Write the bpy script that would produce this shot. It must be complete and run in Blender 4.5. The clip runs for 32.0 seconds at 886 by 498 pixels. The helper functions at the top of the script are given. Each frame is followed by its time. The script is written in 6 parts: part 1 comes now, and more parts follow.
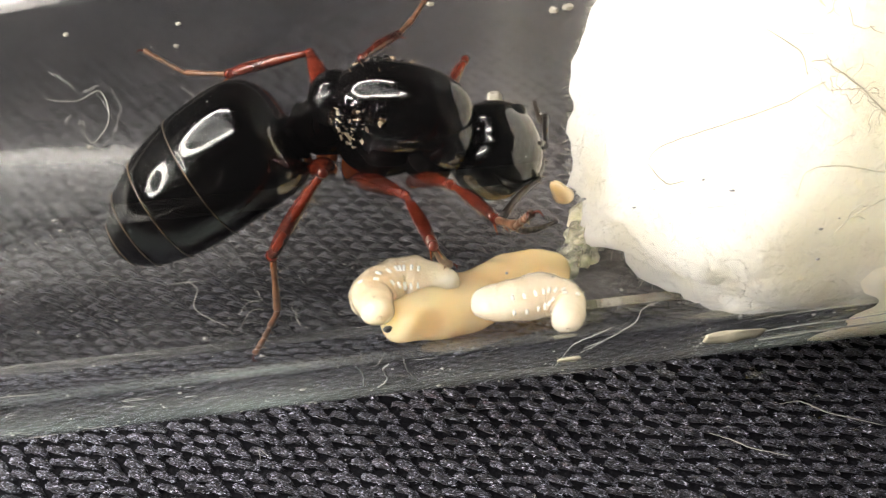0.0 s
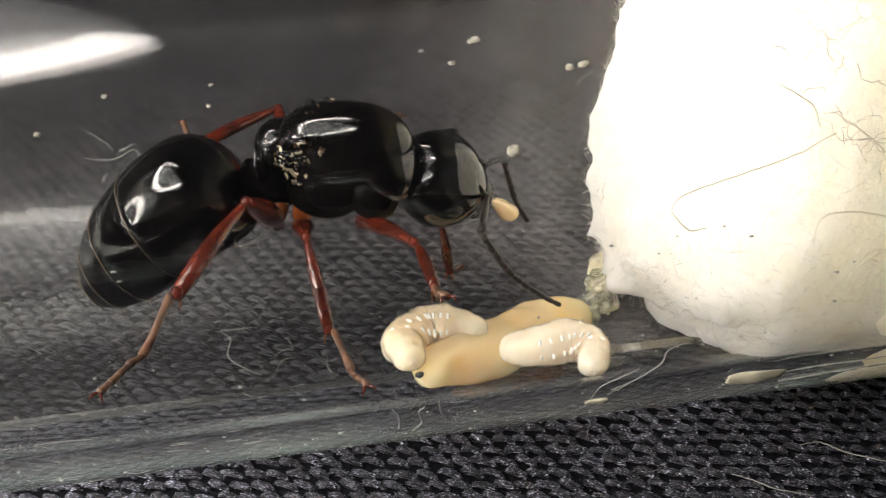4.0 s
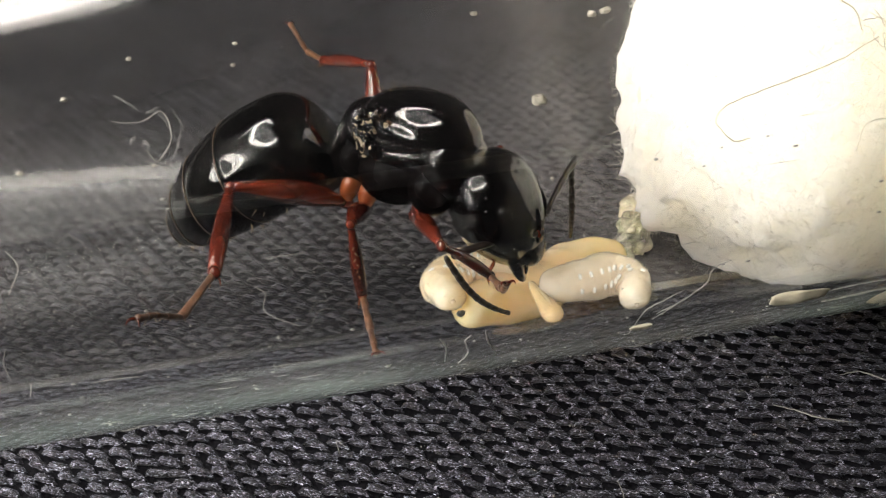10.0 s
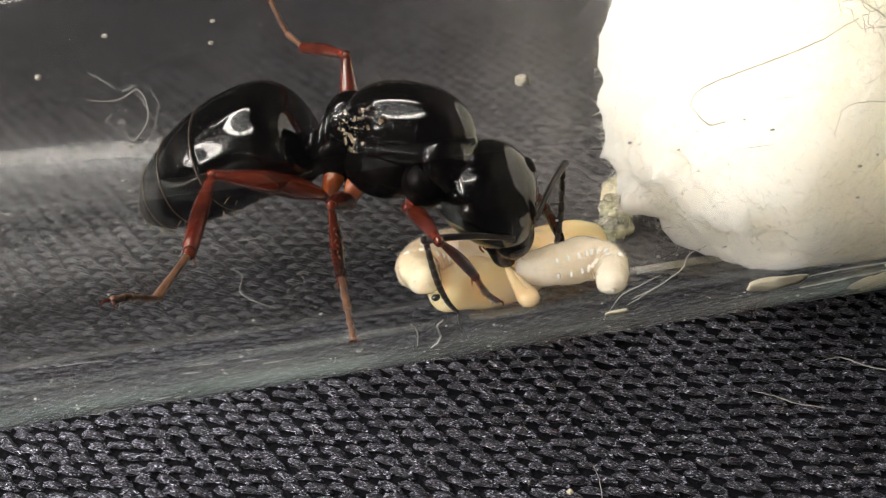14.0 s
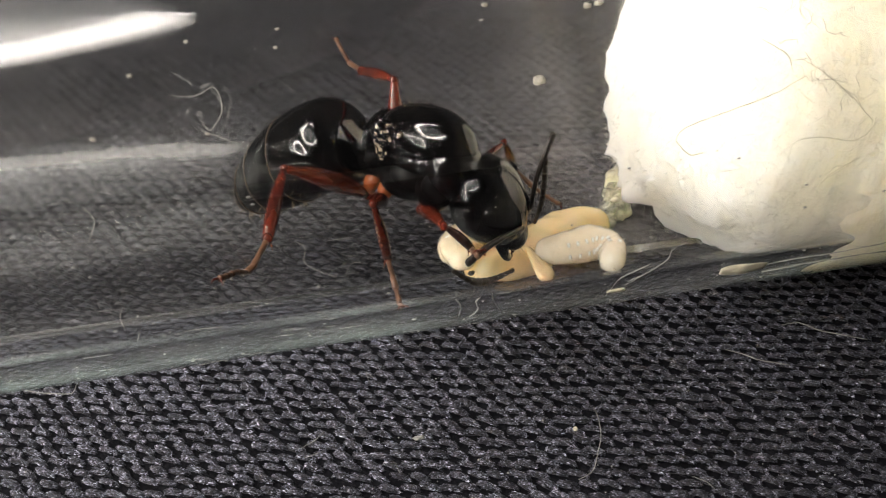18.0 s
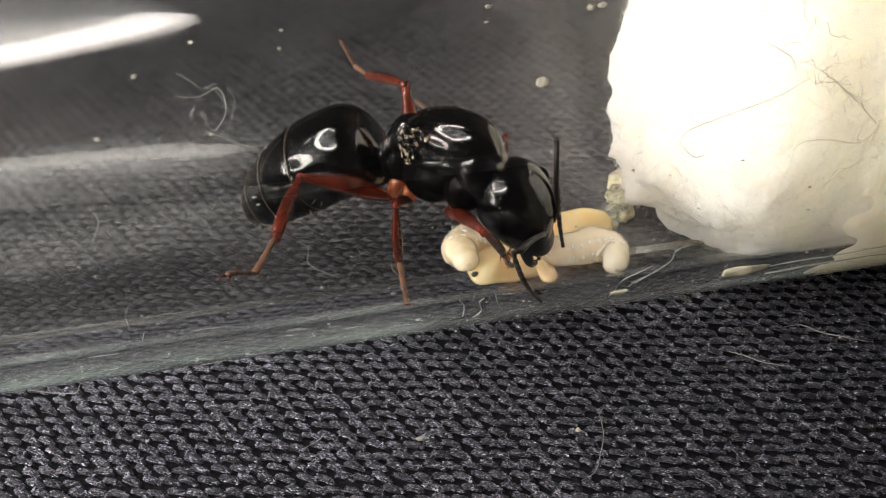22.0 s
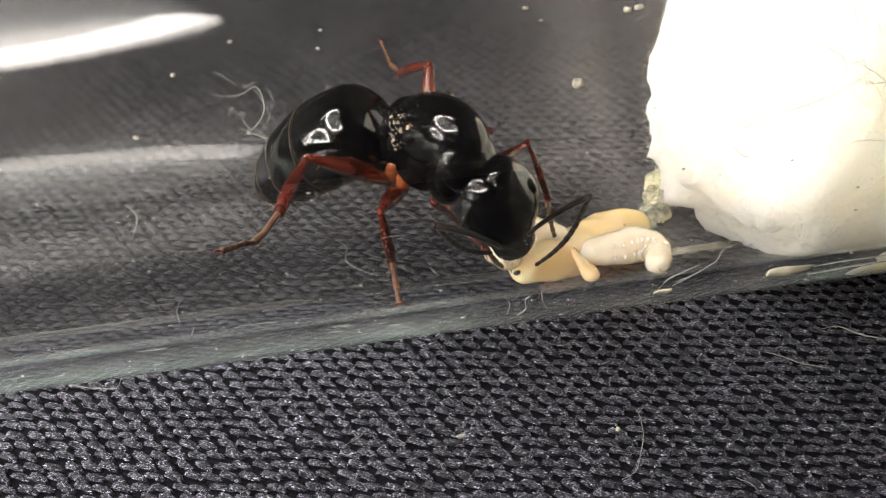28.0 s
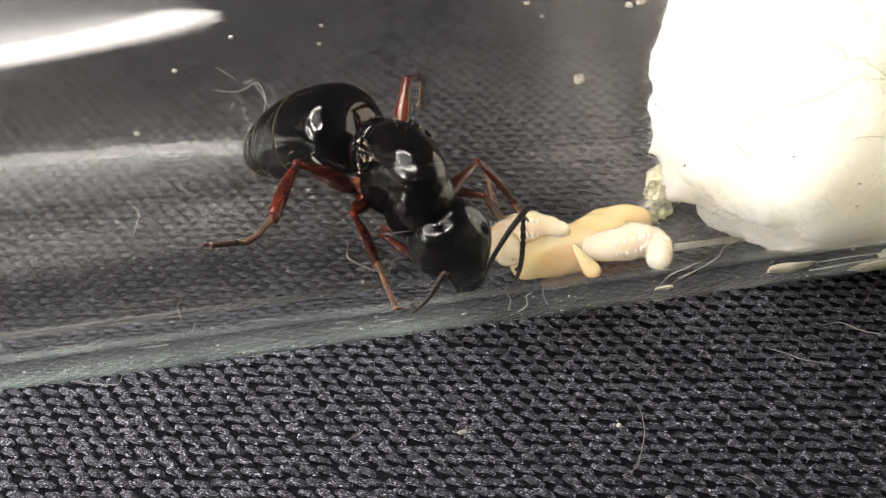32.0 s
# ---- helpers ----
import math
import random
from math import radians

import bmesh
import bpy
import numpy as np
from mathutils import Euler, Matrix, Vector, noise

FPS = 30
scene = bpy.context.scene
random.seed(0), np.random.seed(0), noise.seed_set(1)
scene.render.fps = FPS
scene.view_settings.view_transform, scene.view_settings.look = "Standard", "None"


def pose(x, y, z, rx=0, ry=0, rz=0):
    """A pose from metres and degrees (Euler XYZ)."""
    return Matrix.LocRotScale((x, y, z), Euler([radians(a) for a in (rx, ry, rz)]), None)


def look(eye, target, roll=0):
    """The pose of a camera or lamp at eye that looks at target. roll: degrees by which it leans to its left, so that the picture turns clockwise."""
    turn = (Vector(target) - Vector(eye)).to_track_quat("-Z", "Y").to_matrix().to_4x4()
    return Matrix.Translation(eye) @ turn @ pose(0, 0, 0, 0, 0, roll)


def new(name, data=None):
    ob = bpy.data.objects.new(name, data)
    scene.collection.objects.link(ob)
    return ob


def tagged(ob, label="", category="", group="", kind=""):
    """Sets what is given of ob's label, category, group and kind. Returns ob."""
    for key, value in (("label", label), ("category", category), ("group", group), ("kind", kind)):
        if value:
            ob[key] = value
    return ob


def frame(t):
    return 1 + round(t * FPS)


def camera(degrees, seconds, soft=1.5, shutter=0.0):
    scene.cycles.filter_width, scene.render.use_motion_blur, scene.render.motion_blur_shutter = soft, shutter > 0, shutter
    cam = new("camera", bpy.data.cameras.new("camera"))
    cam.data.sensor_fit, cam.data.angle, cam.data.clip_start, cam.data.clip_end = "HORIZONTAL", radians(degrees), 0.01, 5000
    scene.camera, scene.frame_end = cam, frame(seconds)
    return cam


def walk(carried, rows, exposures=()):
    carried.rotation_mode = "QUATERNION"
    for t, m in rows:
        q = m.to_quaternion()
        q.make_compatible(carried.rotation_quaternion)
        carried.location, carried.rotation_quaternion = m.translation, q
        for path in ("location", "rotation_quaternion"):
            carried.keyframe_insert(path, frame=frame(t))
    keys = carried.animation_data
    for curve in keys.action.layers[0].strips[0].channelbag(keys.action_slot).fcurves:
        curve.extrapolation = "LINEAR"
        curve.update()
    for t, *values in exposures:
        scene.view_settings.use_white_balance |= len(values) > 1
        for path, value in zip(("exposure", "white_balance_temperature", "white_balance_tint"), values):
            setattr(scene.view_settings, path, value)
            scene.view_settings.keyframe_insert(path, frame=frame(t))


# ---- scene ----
# ---- camera and its walk ----
cam = camera(48.0, 32.0, soft=1.25)
PATH = [
    (0, -0.00260, -0.02411, 0.02599, 44.983, 0.540, -8.144),
    (0.5, -0.00253, -0.02414, 0.02627, 45.476, 0.728, -8.162),
    (1, -0.00341, -0.02453, 0.02655, 46.416, 1.078, -8.146),
    (1.5, -0.00341, -0.02474, 0.02680, 47.569, 1.079, -8.232),
    (2, -0.00338, -0.02478, 0.02677, 47.793, 1.103, -8.134),
    (2.5, -0.00337, -0.02482, 0.02680, 47.882, 1.148, -8.136),
    (3, -0.00338, -0.02480, 0.02681, 47.851, 1.128, -8.161),
    (3.5, -0.00335, -0.02473, 0.02672, 47.613, 1.145, -8.174),
    (5.5, -0.00402, -0.02605, 0.02667, 50.390, 2.010, -9.247),
    (6, -0.00514, -0.02597, 0.02606, 48.862, 2.747, -9.129),
    (6.5, -0.00510, -0.02601, 0.02595, 48.813, 2.765, -9.281),
    (7, -0.00497, -0.02598, 0.02593, 48.673, 2.900, -9.136),
    (7.5, -0.00493, -0.02583, 0.02579, 48.198, 2.936, -9.080),
    (8, -0.00485, -0.02583, 0.02572, 47.980, 3.007, -9.139),
    (8.5, -0.00443, -0.02587, 0.02549, 47.717, 3.082, -9.411),
    (9, -0.00437, -0.02582, 0.02546, 47.425, 3.164, -9.477),
    (9.5, -0.00442, -0.02586, 0.02552, 47.541, 3.116, -9.485),
    (10, -0.00448, -0.02591, 0.02549, 47.755, 3.077, -9.504),
    (10.5, -0.00451, -0.02589, 0.02552, 47.586, 3.019, -9.497),
    (11, -0.00448, -0.02575, 0.02540, 47.146, 3.078, -9.379),
    (11.5, -0.00449, -0.02576, 0.02545, 47.153, 3.116, -9.349),
    (12, -0.00449, -0.02580, 0.02543, 47.278, 3.126, -9.324),
    (12.5, -0.00472, -0.02560, 0.02532, 46.699, 3.118, -9.125),
    (13, -0.00471, -0.02550, 0.02518, 46.172, 3.036, -8.929),
    (13.5, -0.00429, -0.02550, 0.02527, 46.289, 2.861, -9.049),
    (14, -0.00381, -0.02563, 0.02527, 46.538, 2.742, -9.416),
    (14.5, -0.00390, -0.02575, 0.02523, 46.336, 2.777, -9.397),
    (16.5, -0.00503, -0.02791, 0.03021, 42.093, 2.122, -9.429),
    (17, -0.00505, -0.02917, 0.03131, 42.365, 2.171, -9.485),
    (17.5, -0.00500, -0.02904, 0.03120, 42.233, 2.211, -9.431),
    (18, -0.00537, -0.02910, 0.03142, 42.675, 2.245, -8.993),
    (18.5, -0.00543, -0.02919, 0.03153, 42.958, 2.164, -8.897),
    (19, -0.00540, -0.02921, 0.03156, 42.985, 2.163, -8.909),
    (19.5, -0.00545, -0.02923, 0.03148, 42.993, 2.113, -8.899),
    (20, -0.00549, -0.02914, 0.03147, 42.748, 2.079, -8.964),
    (20.5, -0.00539, -0.02911, 0.03137, 42.665, 2.197, -8.857),
    (21, -0.00548, -0.02916, 0.03148, 42.775, 2.126, -8.874),
    (21.5, -0.00548, -0.02920, 0.03153, 42.879, 2.152, -8.850),
    (22, -0.00551, -0.02917, 0.03148, 42.783, 2.115, -8.852),
    (22.5, -0.00546, -0.02909, 0.03140, 42.489, 2.159, -8.824),
    (23, -0.00547, -0.02904, 0.03134, 42.386, 2.136, -8.835),
    (23.5, -0.00556, -0.02911, 0.03138, 42.658, 2.055, -8.874),
    (24, -0.00552, -0.02916, 0.03148, 42.830, 2.149, -8.782),
    (24.5, -0.00561, -0.02920, 0.03157, 43.061, 2.044, -8.802),
    (26.5, -0.00570, -0.02925, 0.03163, 43.265, 1.994, -8.787),
    (27, -0.00626, -0.02929, 0.03153, 43.235, 2.054, -8.529),
    (27.5, -0.00677, -0.02921, 0.03149, 42.901, 2.139, -8.263),
    (28, -0.00680, -0.02926, 0.03149, 43.087, 2.130, -8.269),
    (28.5, -0.00684, -0.02943, 0.03165, 43.402, 2.051, -8.306),
    (29, -0.00684, -0.02945, 0.03161, 43.581, 2.051, -8.292),
    (29.5, -0.00680, -0.02938, 0.03158, 43.347, 2.109, -8.261),
    (30, -0.00671, -0.02922, 0.03148, 42.917, 2.206, -8.223),
    (30.5, -0.00674, -0.02916, 0.03146, 42.690, 2.184, -8.210),
    (31, -0.00684, -0.02927, 0.03151, 42.946, 2.160, -8.176),
    (31.5, -0.00680, -0.02926, 0.03149, 42.992, 2.170, -8.164),
    (32, -0.00675, -0.02920, 0.03153, 42.746, 2.220, -8.176),
]
walk(cam, [(t, pose(x, y, z, rx, ry, rz)) for t, x, y, z, rx, ry, rz in PATH], exposures=[(0, 0.28), (2, 0.03), (5, -0.10), (9, -0.08), (17, -0.12), (24.5, -0.10), (26.5, 0.14), (32, 0.20)])

# ---- world and light ----
MM = 0.001
world = bpy.data.worlds.new("room")
scene.world = world
world.use_nodes = True
wn = world.node_tree.nodes
wn["Background"].inputs[0].default_value = (1.0, 0.97, 0.97, 1)
wn["Background"].inputs[1].default_value = 0.024


# ---- materials ----
def mat(name, color, rough=0.5, metal=0.0, spec=0.5, noise_scale=0.0, vary=0.0, bump=0.0, bump_scale=0.0, sss=0.0, sss_col=(1, .6, .4),
        coat=0.0, trans=0.0, ior=1.5, second=None, sheen=0.0, rand=0.0, distort=0.0, rough_vary=0.0, sss_mm=0.6):
    m = bpy.data.materials.new(name)
    m.use_nodes = True
    nt = m.node_tree
    b = nt.nodes["Principled BSDF"]
    b.inputs["Base Color"].default_value = (*color, 1)
    b.inputs["Roughness"].default_value = rough
    b.inputs["Metallic"].default_value = metal
    b.inputs["Specular IOR Level"].default_value = spec
    b.inputs["IOR"].default_value = ior
    b.inputs["Coat Weight"].default_value = coat
    b.inputs["Coat Roughness"].default_value = 0.06
    b.inputs["Transmission Weight"].default_value = trans
    b.inputs["Sheen Weight"].default_value = sheen
    if sss:
        b.inputs["Subsurface Weight"].default_value = sss
        b.inputs["Subsurface Radius"].default_value = sss_col
        b.inputs["Subsurface Scale"].default_value = sss_mm * 0.001
    co = nt.nodes.new("ShaderNodeTexCoord")
    if noise_scale:
        tx = nt.nodes.new("ShaderNodeTexNoise")
        tx.inputs["Scale"].default_value = noise_scale
        tx.inputs["Detail"].default_value = 6
        tx.inputs["Distortion"].default_value = distort
        nt.links.new(co.outputs["Object"], tx.inputs["Vector"])
        mx = nt.nodes.new("ShaderNodeMix")
        mx.data_type = "RGBA"
        lo = second or tuple(c * (1 - vary) for c in color)
        mx.inputs[6].default_value = (*color, 1)
        mx.inputs[7].default_value = (*lo, 1)
        rp = nt.nodes.new("ShaderNodeMapRange")
        rp.inputs[1].default_value, rp.inputs[2].default_value = 0.36, 0.66
        nt.links.new(tx.outputs[0], rp.inputs[0])
        nt.links.new(rp.outputs[0], mx.inputs[0])
        last = mx.outputs[2]
        if rand:
            hs = nt.nodes.new("ShaderNodeHueSaturation")
            oi = nt.nodes.new("ShaderNodeNewGeometry")
            mr = nt.nodes.new("ShaderNodeMapRange")
            mr.inputs[3].default_value, mr.inputs[4].default_value = 1 - rand, 1 + rand
            nt.links.new(oi.outputs["Random Per Island"], mr.inputs[0])
            nt.links.new(mr.outputs[0], hs.inputs["Value"])
            nt.links.new(last, hs.inputs["Color"])
            last = hs.outputs[0]
        nt.links.new(last, b.inputs["Base Color"])
        if rough_vary:
            rr = nt.nodes.new("ShaderNodeMapRange")
            rr.inputs[1].default_value, rr.inputs[2].default_value = 0.3, 0.7
            rr.inputs[3].default_value, rr.inputs[4].default_value = rough, rough + rough_vary
            nt.links.new(tx.outputs[0], rr.inputs[0])
            nt.links.new(rr.outputs[0], b.inputs["Roughness"])
    if bump:
        bt = nt.nodes.new("ShaderNodeTexNoise")
        bt.inputs["Scale"].default_value = bump_scale
        bt.inputs["Detail"].default_value = 5
        nt.links.new(co.outputs["Object"], bt.inputs["Vector"])
        bp = nt.nodes.new("ShaderNodeBump")
        bp.inputs["Strength"].default_value = 1.0
        bp.inputs["Distance"].default_value = bump
        nt.links.new(bt.outputs[0], bp.inputs["Height"])
        nt.links.new(bp.outputs[0], b.inputs["Normal"])
    return m


M_CLOTH = mat("black_woven_cloth", (0.013, 0.013, 0.018), 0.40, spec=0.5, noise_scale=5000, second=(0.032, 0.032, 0.044), bump=0.00004, bump_scale=12000, rand=0.6, rough_vary=0.2)


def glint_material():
    """Glints of shiny black polyester put into the colour: each fibre facet has its own paleness, most dark and few
    bright.
    """
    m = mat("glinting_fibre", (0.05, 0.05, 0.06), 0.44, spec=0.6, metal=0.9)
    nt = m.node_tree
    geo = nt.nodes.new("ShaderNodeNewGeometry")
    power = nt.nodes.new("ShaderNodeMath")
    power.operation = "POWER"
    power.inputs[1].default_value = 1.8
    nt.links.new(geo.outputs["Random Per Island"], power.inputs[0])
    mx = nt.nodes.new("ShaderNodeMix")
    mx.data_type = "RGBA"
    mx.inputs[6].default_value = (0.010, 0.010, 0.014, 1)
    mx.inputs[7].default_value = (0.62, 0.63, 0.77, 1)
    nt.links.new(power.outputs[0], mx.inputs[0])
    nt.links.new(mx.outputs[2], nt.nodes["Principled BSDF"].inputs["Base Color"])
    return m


M_GLINT = glint_material()
M_BASE = mat("cloth_ground", (0.006, 0.006, 0.009), 0.85, spec=0.15, noise_scale=700, vary=0.5, bump=0.0001, bump_scale=2500)


def glass(name, rough, film, flank_glow, ior=1.5, cotton_glow=0.0):
    """Tube glass with a thin dusty film, plus light painted in as haze: a greasy band along its lower flank and the
    mist beside the cotton.
    """
    m = mat(name, (0.975, 0.985, 0.982), rough, trans=1.0, ior=ior)
    nt = m.node_tree
    b, out = nt.nodes["Principled BSDF"], nt.nodes["Material Output"]
    co = nt.nodes.new("ShaderNodeTexCoord")
    sep = nt.nodes.new("ShaderNodeSeparateXYZ")
    nt.links.new(co.outputs["Object"], sep.inputs[0])
    tx = nt.nodes.new("ShaderNodeTexNoise")
    tx.inputs["Scale"].default_value = 260
    tx.inputs["Detail"].default_value = 8
    nt.links.new(co.outputs["Object"], tx.inputs["Vector"])

    def ramp(src, a, c, lo, hi):
        r = nt.nodes.new("ShaderNodeMapRange")
        r.interpolation_type = "SMOOTHSTEP"
        for k, v in zip((1, 2, 3, 4), (a, c, lo, hi)):
            r.inputs[k].default_value = v
        nt.links.new(src, r.inputs[0])
        return r.outputs[0]

    def mul(p, q):
        r = nt.nodes.new("ShaderNodeMath")
        r.operation = "MULTIPLY"
        nt.links.new(p, r.inputs[0])
        nt.links.new(q, r.inputs[1])
        return r.outputs[0]

    # bright lower wall and glare under the cotton, painted as a greenish band
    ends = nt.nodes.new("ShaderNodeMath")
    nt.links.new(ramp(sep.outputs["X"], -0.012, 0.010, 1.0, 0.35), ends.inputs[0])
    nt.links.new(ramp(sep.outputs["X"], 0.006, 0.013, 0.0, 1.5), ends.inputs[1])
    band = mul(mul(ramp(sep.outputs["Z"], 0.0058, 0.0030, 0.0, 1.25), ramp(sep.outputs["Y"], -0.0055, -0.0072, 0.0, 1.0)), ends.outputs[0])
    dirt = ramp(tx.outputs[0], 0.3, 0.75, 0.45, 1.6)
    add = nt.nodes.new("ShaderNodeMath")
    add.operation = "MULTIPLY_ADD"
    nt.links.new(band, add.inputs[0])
    add.inputs[1].default_value = flank_glow
    # dust film plus the painted glow and mist beside the cotton
    veil = nt.nodes.new("ShaderNodeMath")
    veil.operation = "ADD"
    nt.links.new(ramp(sep.outputs["Y"], -0.005, 0.003, 0.35 * film, film), veil.inputs[1])
    nt.links.new(mul(ramp(sep.outputs["X"], -0.002, 0.007, 0.0, cotton_glow), ramp(sep.outputs["Y"], -0.0075, -0.003, 0.0, 1.0)), veil.inputs[0])
    nt.links.new(veil.outputs[0], add.inputs[2])
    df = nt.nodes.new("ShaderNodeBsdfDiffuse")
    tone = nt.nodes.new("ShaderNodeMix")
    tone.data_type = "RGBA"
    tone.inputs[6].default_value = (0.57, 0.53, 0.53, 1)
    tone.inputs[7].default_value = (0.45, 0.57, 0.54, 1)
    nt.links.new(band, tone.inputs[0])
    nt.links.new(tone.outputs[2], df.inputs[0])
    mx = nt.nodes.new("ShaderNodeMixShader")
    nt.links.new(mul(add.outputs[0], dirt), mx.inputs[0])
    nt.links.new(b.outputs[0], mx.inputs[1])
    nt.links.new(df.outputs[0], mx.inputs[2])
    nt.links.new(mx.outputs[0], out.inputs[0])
    return m


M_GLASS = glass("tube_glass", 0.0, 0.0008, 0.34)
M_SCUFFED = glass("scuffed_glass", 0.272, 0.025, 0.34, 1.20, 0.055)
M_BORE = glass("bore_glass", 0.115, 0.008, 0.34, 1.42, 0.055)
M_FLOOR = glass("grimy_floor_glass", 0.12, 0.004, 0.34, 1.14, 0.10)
M_COTTON = mat("cotton_wool", (0.915, 0.865, 0.73), 0.95, spec=0.1, noise_scale=420, vary=0.09, bump=0.00022, bump_scale=1500, sss=1.0, sss_col=(1, .93, .80), sheen=0.3, sss_mm=8.0)
M_BLACK = mat("black_cuticle", (0.0018, 0.0015, 0.0015), 0.02, spec=0.66, noise_scale=400, vary=0.5, bump=0.000002, bump_scale=5000, rough_vary=0.03)
M_HEAD = mat("dark_head_cuticle", (0.0022, 0.002, 0.002), 0.03, spec=0.66, noise_scale=500, vary=0.5, bump=0.0000025, bump_scale=2500, rough_vary=0.05)
M_SCULPT = mat("uneven_black_cuticle", (0.0025, 0.002, 0.002), 0.03, spec=0.62, noise_scale=400, vary=0.5, bump=0.000012, bump_scale=1500, rough_vary=0.06)
M_PLEURA = mat("dull_black_side", (0.003, 0.0025, 0.0025), 0.2, spec=0.05, noise_scale=900, vary=0.5, bump=0.00001, bump_scale=3000)
M_ROUGHB = mat("rough_dark_cuticle", (0.006, 0.005, 0.004), 0.10, noise_scale=2500, vary=0.7, second=(0.035, 0.020, 0.010), bump=0.00008, bump_scale=4000)
M_EDGE = mat("brown_plate_edge", (0.085, 0.052, 0.026), 0.3, noise_scale=1500, vary=0.5)
M_FLAP = mat("grey_membrane", (0.30, 0.29, 0.28), 0.3, noise_scale=2500, vary=0.4)
M_FLAKE = mat("torn_membrane", (0.36, 0.29, 0.20), 0.15, noise_scale=3000, vary=0.6, bump=0.00003, bump_scale=6000)
M_RED = mat("red_brown_leg", (0.098, 0.0145, 0.0062), 0.12, spec=0.6, noise_scale=900, vary=0.6, bump=0.000006, bump_scale=6000, coat=0.3)
M_AMBER = mat("amber_leg_joint", (0.22, 0.058, 0.016), 0.15, spec=0.5, noise_scale=1500, vary=0.45, sss=0.3, sss_col=(1, .4, .15), coat=0.2)
M_TARSUS = mat("brown_tarsus", (0.15, 0.072, 0.038), 0.28, noise_scale=2500, vary=0.6, bump=0.00001, bump_scale=8000)
M_ANTENNA = mat("dark_antenna", (0.014, 0.009, 0.007), 0.3, noise_scale=3000, vary=0.5)
M_FUNIC = mat("brown_antenna_whip", (0.035, 0.023, 0.014), 0.5, noise_scale=4000, vary=0.5, bump=0.00001, bump_scale=9000)
M_HAIR = mat("pale_bristle", (0.26, 0.19, 0.10), 0.4)
M_DOWN = mat("pale_down", (0.80, 0.72, 0.60), 0.5)
M_SPOT = mat("grey_eye_spot", (0.05, 0.047, 0.043), 0.4, noise_scale=6000, second=(0.015, 0.014, 0.013), bump=0.00002, bump_scale=9000)
M_EYE = mat("dull_eye", (0.006, 0.0055, 0.005), 0.16, noise_scale=4000, vary=0.4, bump=0.00001, bump_scale=20000)
M_LARVA = mat("cream_larva_skin", (0.90, 0.70, 0.49), 0.12, noise_scale=1400, vary=0.12, bump=0.00010, bump_scale=1500, sss=1.0, sss_col=(1, .86, .70), coat=1.0, sss_mm=2.0, ior=1.38)
M_LARVA2 = mat("pale_larva_skin", (0.88, 0.715, 0.54), 0.10, noise_scale=1400, vary=0.10, bump=0.00010, bump_scale=1500, sss=1.0, sss_col=(1, .88, .75), coat=1.0, sss_mm=2.0, ior=1.38)
M_SMALL = mat("honey_larva_skin", (0.87, 0.64, 0.37), 0.2, noise_scale=1400, vary=0.12, bump=0.00005, bump_scale=1500, sss=0.8, sss_col=(1, .85, .65), coat=0.8, sss_mm=0.5, ior=1.38)
M_WET_LIGHT = mat("painted_wet_highlight", (0.93, 0.90, 0.84), 0.08, noise_scale=2000, vary=0.1, coat=1.0)
M_PUPA = mat("honey_pupa_skin", (0.88, 0.60, 0.32), 0.22, noise_scale=500, second=(0.91, 0.67, 0.40), bump=0.00004, bump_scale=1300, sss=1.0, sss_col=(1, .80, .58), coat=0.4, sss_mm=2.2, ior=1.38)
M_MUCUS = mat("greenish_clump", (0.80, 0.81, 0.64), 0.45, noise_scale=600, second=(0.82, 0.76, 0.52), bump=0.00005, bump_scale=1200, sss=0.6, sss_col=(.8, 1, .6), trans=0.35, ior=1.2, sss_mm=1.0)
# thin, torn film: more and less see-through in patches
mucus_tree = M_MUCUS.node_tree
mucus_co = mucus_tree.nodes.new("ShaderNodeTexCoord")
mucus_noise = mucus_tree.nodes.new("ShaderNodeTexNoise")
mucus_noise.inputs["Scale"].default_value = 1100
mucus_noise.inputs["Detail"].default_value = 5
mucus_thin = mucus_tree.nodes.new("ShaderNodeMapRange")
for socket_index, level in zip((1, 2, 3, 4), (0.40, 0.62, 0.12, 0.85)):
    mucus_thin.inputs[socket_index].default_value = level
mucus_tree.links.new(mucus_co.outputs["Object"], mucus_noise.inputs["Vector"])
mucus_tree.links.new(mucus_noise.outputs[0], mucus_thin.inputs[0])
mucus_tree.links.new(mucus_thin.outputs[0], mucus_tree.nodes["Principled BSDF"].inputs["Alpha"])
M_GUT = mat("brown_gut", (0.55, 0.30, 0.12), 0.5, noise_scale=2500, vary=0.3)
M_DUST = mat("pale_dust", (0.32, 0.32, 0.30), 0.8, noise_scale=2000, vary=0.2)
M_LINT = mat("thin_lint", (0.36, 0.36, 0.35), 0.8, noise_scale=2000, vary=0.4)
M_LINT.node_tree.nodes["Principled BSDF"].inputs["Alpha"].default_value = 0.34
M_CREASE = mat("beige_crease", (0.60, 0.55, 0.44), 0.6, noise_scale=2500, vary=0.3)
M_SPECK = mat("dull_speck", (0.36, 0.34, 0.29), 0.7, noise_scale=1500, vary=0.3)
M_FILM = mat("pale_residue", (0.62, 0.58, 0.44), 0.6, noise_scale=1500, vary=0.3)
M_LAMP = bpy.data.materials.new("lamp_glow")
M_LAMP.use_nodes = True
lamp_bsdf = M_LAMP.node_tree.nodes["Principled BSDF"]
lamp_bsdf.inputs["Base Color"].default_value = (0.9, 0.9, 0.9, 1)
lamp_bsdf.inputs["Emission Color"].default_value = (1.0, 0.93, 0.855, 1)
lamp_bsdf.inputs["Emission Strength"].default_value = 20.8
M_DIFFUSER = bpy.data.materials.new("diffuser_glow")
